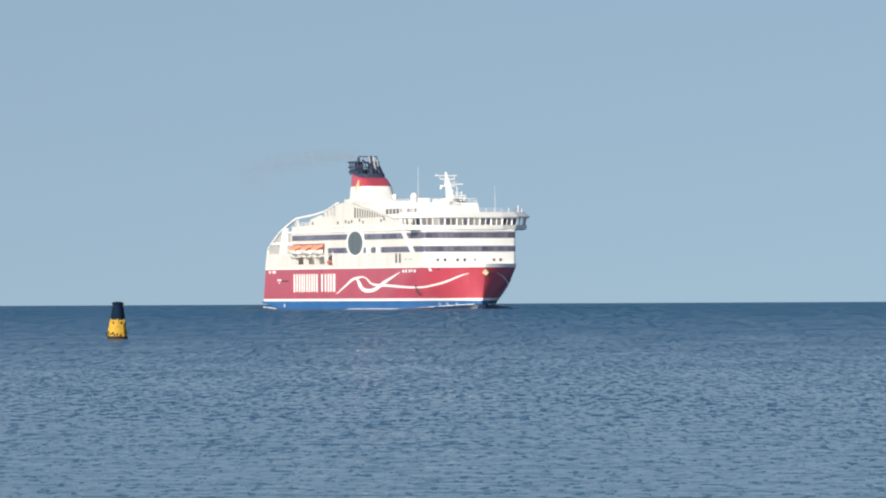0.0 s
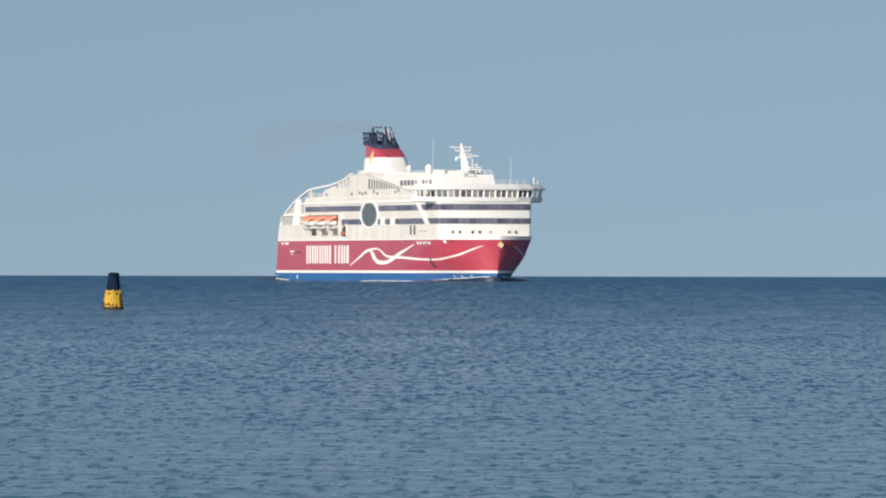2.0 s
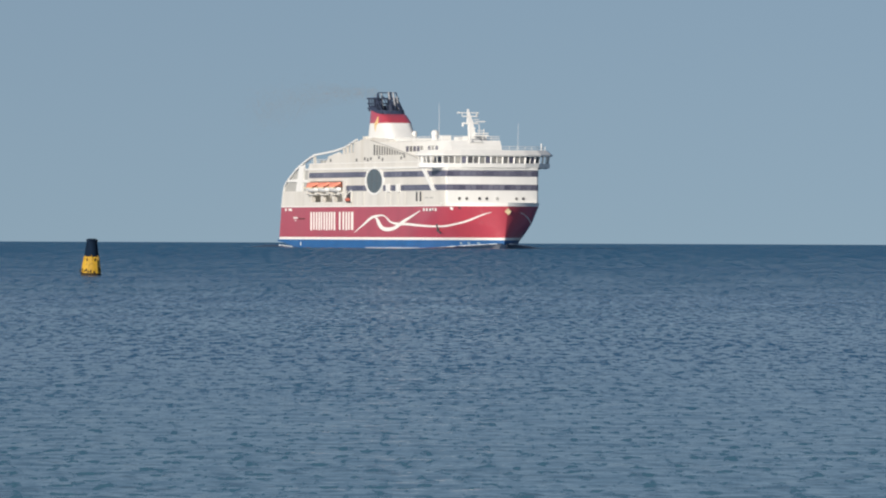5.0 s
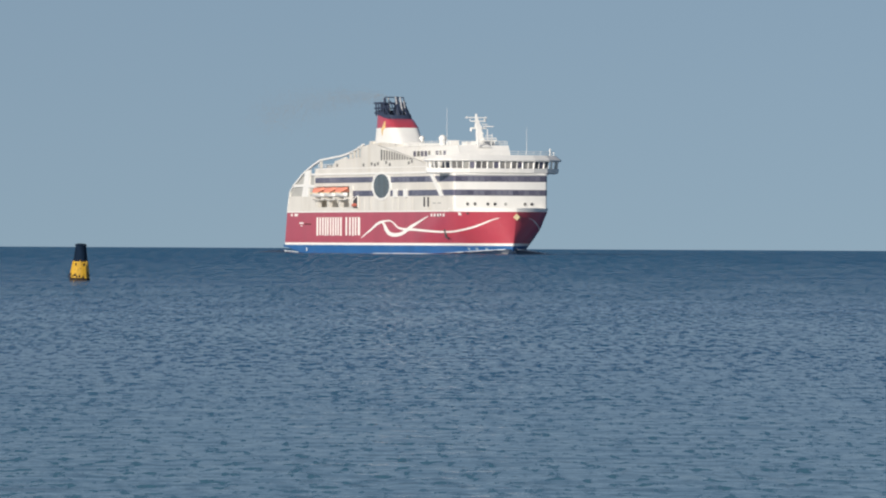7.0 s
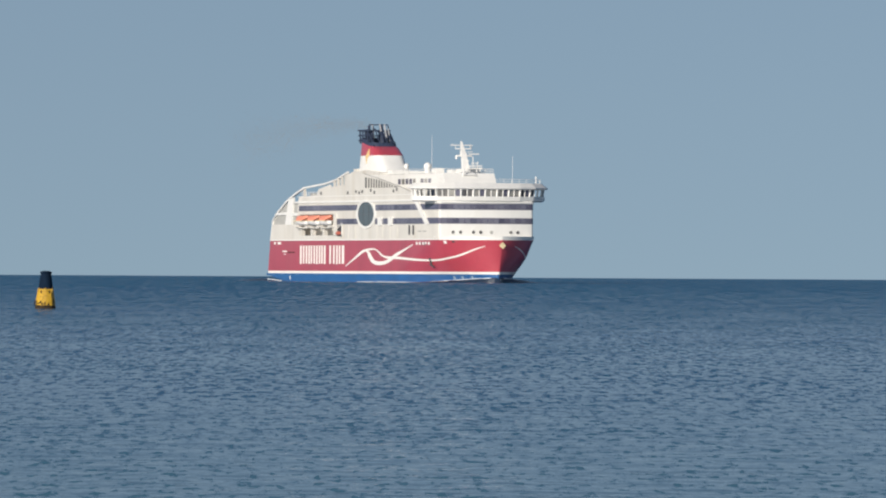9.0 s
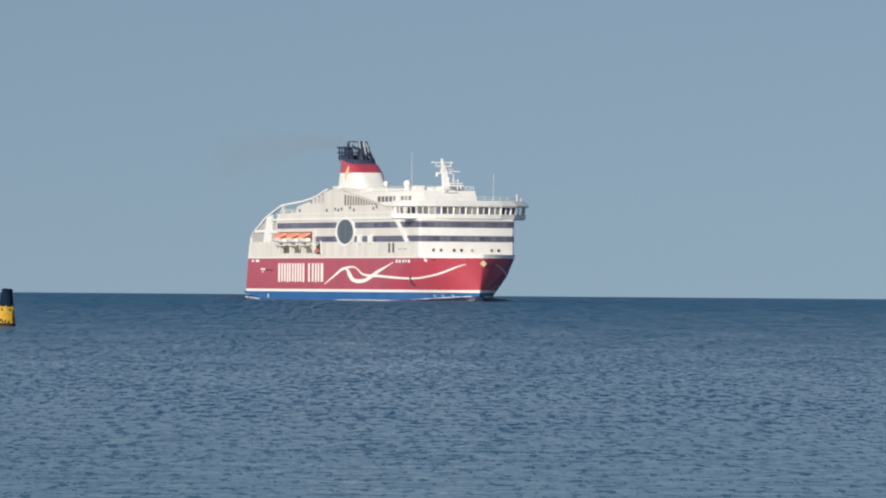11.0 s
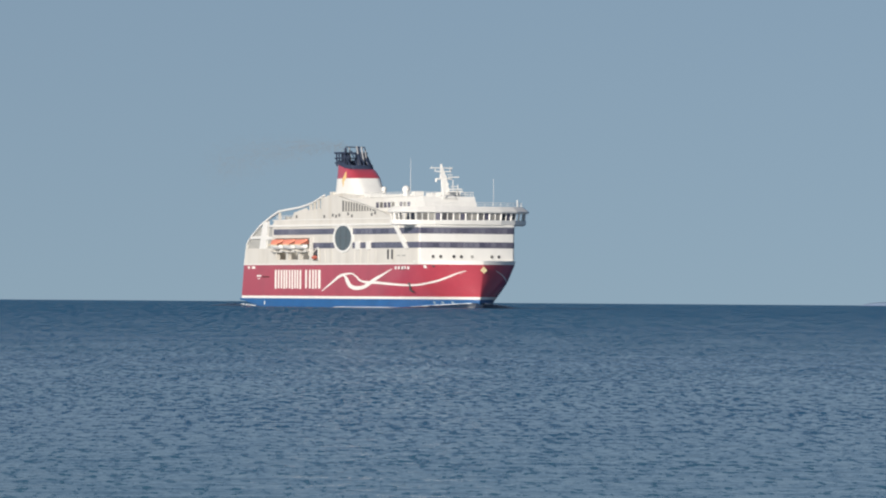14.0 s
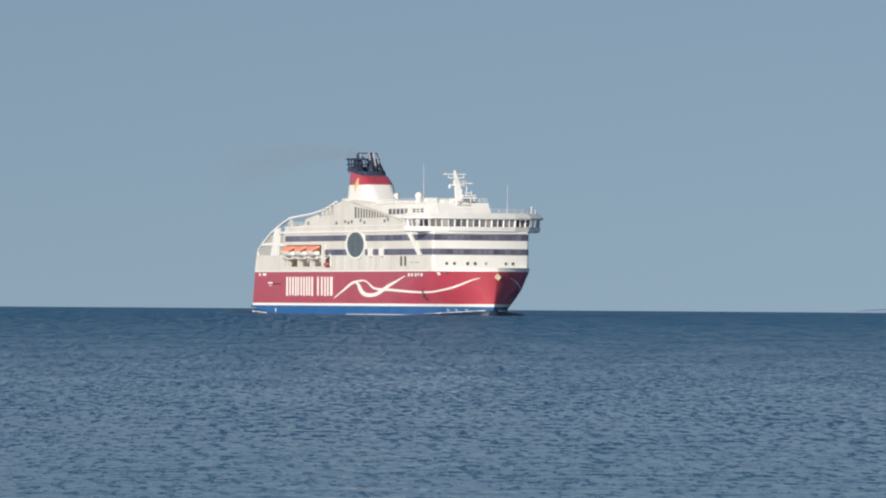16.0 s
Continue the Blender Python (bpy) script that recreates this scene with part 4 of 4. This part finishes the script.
def quarter_height(u):
    """Height of the wave that rises along the quarter and falls off astern."""
    return max(0.0, 0.85 * math.sin(math.pi * min(1.0, max(0.0, (21 - u) / 52))))


def foam():
    """Broken white water along the hull and a short wake."""
    rng = random.Random(5)
    bm = bmesh.new()
    def patch(u, v, lu, lv, h, base=0.0):
        n = 9
        ring = [(u + lu * math.cos(t) * rng.uniform(0.6, 1.1), v + lv * math.sin(t) * rng.uniform(0.6, 1.1), 0.0) for t in (math.tau * i / n for i in range(n))]
        top = [(u + (x - u) * 0.5, v + (y - v) * 0.5, h) for x, y, z in ring]
        loft(bm, [[(x, y, base - 0.3) for x, y, z in ring], [(x, y, base + h * 0.6) for x, y, z in ring], [(x, y, base + z) for x, y, z in top]])
    for side in (-1, 1):
        for i in range(300):
            u = rng.uniform(92, 166)
            dens = math.exp(-((u - 130) / 27) ** 2)
            if rng.random() < dens:
                patch(u, side * (hull_half(u, 0) + 0.9 + rng.uniform(0, 1.4)), rng.uniform(1.0, 3.2), 0.5, rng.uniform(0.04, 0.20))
        # crest of the quarter wave, and spray thrown up along the bow
        for i in range(16):
            k = rng.random() ** 1.3
            u = 19 - 17 * k
            patch(u, side * (14.7 + rng.uniform(-0.3, 0.5)), rng.uniform(0.6, 1.6), 0.2, rng.uniform(0.01, 0.035), quarter_height(u))
        rings = []
        for i in range(31):
            u = 160.0 + 14.5 * i / 30
            k = (177.0 - u) / BOW_RUN
            v, h = hull_half(u, 0.3) + 0.1 + 9.0 * k, bow_height(k)
            w = (0.03 + 0.13 * abs(noise.noise((u * 0.9, 5.0, side)))) * min(1.0, i / 8, (30 - i) / 5 + 0.1)
            rings.append([(u, side * (v - 0.5), h * 0.8), (u, side * (v - 0.4), h * 0.97 + w), (u, side * (v + 0.1), h * 1.02 + w), (u, side * (v + 0.1), h * 0.8)])
        loft(bm, rings)
    for i in range(26):
        k = rng.random() ** 1.5
        patch(-3 - 7 * k, rng.uniform(-13, 13), rng.uniform(0.8, 2.4), rng.uniform(0.5, 1.2), rng.uniform(0.03, 0.12) * (1 - 0.7 * k))
    ob = part("wake_foam", bm, FOAM)
    return tagged(ob, "broken white foam along a moving ship's waterline", "foam", kind="stuff")


def bow_wave():
    """The water thrown aside by the stem, a ridge to each side that dies out along the hull."""
    bm = bmesh.new()
    for side in (-1, 1):
        rings = []
        for i in range(41):
            k = i / 40
            u = 177.0 - BOW_RUN * k
            v = hull_half(u, 0.3) + 0.1 + 9.0 * k
            w, h = 0.6 + 2.6 * k, bow_height(k) * min(1.0, 0.35 + i / 3)
            h *= 1 + 0.25 * noise.noise((u * 0.6, side * 3.0, 0))
            rings.append([(u, side * (v - w), -0.6), (u, side * (v - 0.3 * w), h * 0.85), (u, side * v, h), (u, side * (v + 0.45 * w), h * 0.55), (u, side * (v + 1.2 * w), -0.6)])
        loft(bm, rings)
        rings = []
        for i in range(31):
            u = 21 - 52 * i / 30
            h = quarter_height(u) * (1 + 0.2 * noise.noise((u * 0.5, side * 7.0, 0)))
            rings.append([(u, side * 12.6, -0.6), (u, side * 14.2, h * 0.8), (u, side * 14.8, h), (u, side * 15.6, h * 0.5), (u, side * 17.4, -0.6)])
        loft(bm, rings)
    ob = part("bow_wave", bm, SWELL, smooth=True)
    return tagged(ob, "low waves spreading from a ship's stem and quarter, dark hull reflection painted in", "wave", kind="stuff")


def smoke():
    """A thin brown exhaust haze drifting aft of the funnel: thousands of tiny flecks."""
    rng = np.random.default_rng(11)
    n = 6400
    k = rng.random(n) ** 0.8
    u = 58 - 120 * k
    z = 45.4 + 1.4 * np.sin(k * 4.2) - 3.0 * k + rng.normal(0, 1, n) * (0.6 + 3.4 * k)
    v = rng.normal(0, 1, n) * (0.6 + 2.5 * k) - 4 * k
    c = np.stack([u, v, z], -1)
    size = 0.055 + 0.045 * rng.random((n, 1, 1))
    tet = rng.normal(0, 1, (n, 4, 3))
    tet /= np.linalg.norm(tet, axis=2, keepdims=True)
    pts = (c[:, None, :] + tet * size).reshape(-1, 3)
    faces = [(4 * i + a, 4 * i + b, 4 * i + d) for i in range(n) for a, b, d in ((0, 1, 2), (0, 3, 1), (0, 2, 3), (1, 3, 2))]
    me = bpy.data.meshes.new("smoke")
    me.from_pydata(pts.tolist(), [], faces)
    me.materials.append(SOOT)
    return tagged(new("smoke", me), "faint brown exhaust haze trailing from a ship's funnel", "smoke", kind="stuff")


# ---- the buoy ----
def buoy():
    top = tagged(new("buoy"), "small tapered channel buoy, black above yellow, floating", "buoy")
    def frustum(levels, n=24, ribs=0.0):
        bm = bmesh.new()
        loft(bm, [[((r + ribs * max(0, math.cos(6 * t)) ** 4) * math.cos(t), (r + ribs * max(0, math.cos(6 * t)) ** 4) * math.sin(t), z) for t in (math.tau * i / n for i in range(n))] for z, r in levels])
        return bm
    part("float", frustum(((-0.35, 0.50), (-0.1, 0.56), (0.02, 0.575), (0.11, 0.56), (0.165, 0.53), (0.17, 0.45))), RUST, top, "wet dark float at the waterline", smooth=True)
    body = part("lower_body", frustum(((0.10, 0.48), (0.15, 0.528), (0.45, 0.50), (0.80, 0.445), (1.02, 0.41), (1.06, 0.40)), 36, 0.03), BUOYY, top, "yellow painted lower cone", smooth=True)
    for k in range(6):
        t = math.tau * (k + 0.3) / 6
        bm = bmesh.new()
        loft(bm, [[(r * math.cos(t + d), r * math.sin(t + d), z) for r, d in ((0.38, -w), (0.38, w), (0.38 + p, w * 0.7), (0.38 + p, -w * 0.7))] for z, w, p in ((0.85, 0.17, 0.10), (1.03, 0.13, 0.08), (1.13, 0.05, 0.02))])
        part("lug", bm, BUOYY, body)
    part("upper_body", frustum(((1.05, 0.405), (1.2, 0.385), (1.5, 0.345), (1.75, 0.31), (1.93, 0.285), (1.97, 0.25), (1.99, 0.14), (2.02, 0.05))), BUOYK, top, "black painted upper cone with rounded cap", smooth=True)
    # small dark patches between the lugs
    for k in range(6):
        t = math.tau * (k + 0.8) / 6
        bm = bmesh.new()
        loft(bm, [[(r * math.cos(t + d), r * math.sin(t + d), z) for r, d in ((0.36, -w), (0.36, w), (q, w), (q, -w))] for z, w, q in ((0.80, 0.05, 0.452), (0.88, 0.13, 0.452), (0.97, 0.10, 0.44))])
        part("hand_hole", bm, RUST, body, "dark patch between the lugs")
    part("cap", frustum(((1.90, 0.315), (1.93, 0.33), (1.99, 0.31), (2.04, 0.22), (2.05, 0.1))), BUOYK, top, "black flat cap with a narrow rim", smooth=True)
    rng = random.Random(3)
    for k in range(16):
        t, z, w, h = rng.uniform(0, math.tau), rng.uniform(0.2, 0.42), rng.uniform(0.06, 0.14), rng.uniform(0.04, 0.12)
        ring = [(t + w * math.cos(q) * rng.uniform(0.6, 1.1), z + h * math.sin(q) * rng.uniform(0.6, 1.1)) for q in (math.tau * i / 8 for i in range(8))]
        bm = bmesh.new()
        loft(bm, [[(r * math.cos(a), r * math.sin(a), y) for a, y, r in ((a, y, 0.545 - 0.10 * y + d) for a, y in ring)] for d in (-0.05, 0.028)])
        part("rust_patch", bm, RUST, body, "dark rusty scab on the yellow paint")
    bm = bmesh.new()
    for i in range(24):
        a, b = math.tau * i / 24, math.tau * (i + 1) / 24
        tube(bm, (0.405 * math.cos(a), 0.405 * math.sin(a), 1.07), (0.405 * math.cos(b), 0.405 * math.sin(b), 1.07), 0.018, 5)
    part("joint_ring", bm, BUOYK, top)
    bm = bmesh.new()
    for i in range(12):
        a, b = math.tau * i / 12, math.tau * (i + 1) / 12
        tube(bm, (-0.58 + 0.08 * math.cos(a), -0.12, 0.26 + 0.11 * math.sin(a)), (-0.58 + 0.08 * math.cos(b), -0.12, 0.26 + 0.11 * math.sin(b)), 0.025, 5)
    part("mooring_eye", bm, RUST, top, "dark mooring ring on the lower cone")
    for ob in (top, *top.children_recursive):
        if ob.type == "MESH":
            ob.data.transform(pose(0, 0, 0) * 1.4)
    return top


SEA = sea()
far_shore()
FERRY = ferry()
FOAMS = foam()
BOWWAVE = bow_wave()
SMOKE = smoke()
BUOY = buoy()


# ---- what moves: the ferry steams on, its foam with it, the sea runs in, the buoy rocks ----
def motions():
    turn = 17.435 - 90
    way = [(t, pose(-40.645 + 2.67597 * t, 2671.382 - 8.84394 * t, 0, 0, 0, turn)) for t in (0, 4, 8, 12, 16)]
    walk(FERRY, [(t, pose(-40.645 + 2.67597 * t, 2671.382 - 8.84394 * t, 0.47, 0, 0, turn)) for t in (0, 4, 8, 12, 16)])
    walk(FOAMS, way)
    walk(BOWWAVE, way)
    walk(SMOKE, way)
    walk(SEA, [(t, pose(0.5 * t, 12 - 1.6 * t, 0.0)) for t in (0, 4, 8, 12, 16)])
    rows = []
    for k in range(17):
        lean = 1.0 + 0.08 * k + 0.6 * math.sin(k * 1.9)
        rows.append((float(k), pose(-24.83, 672.8, 0.04 * math.sin(k * 2.3), 0.6 * math.sin(k * 1.3), lean, 12)))
    walk(BUOY, rows)


motions()
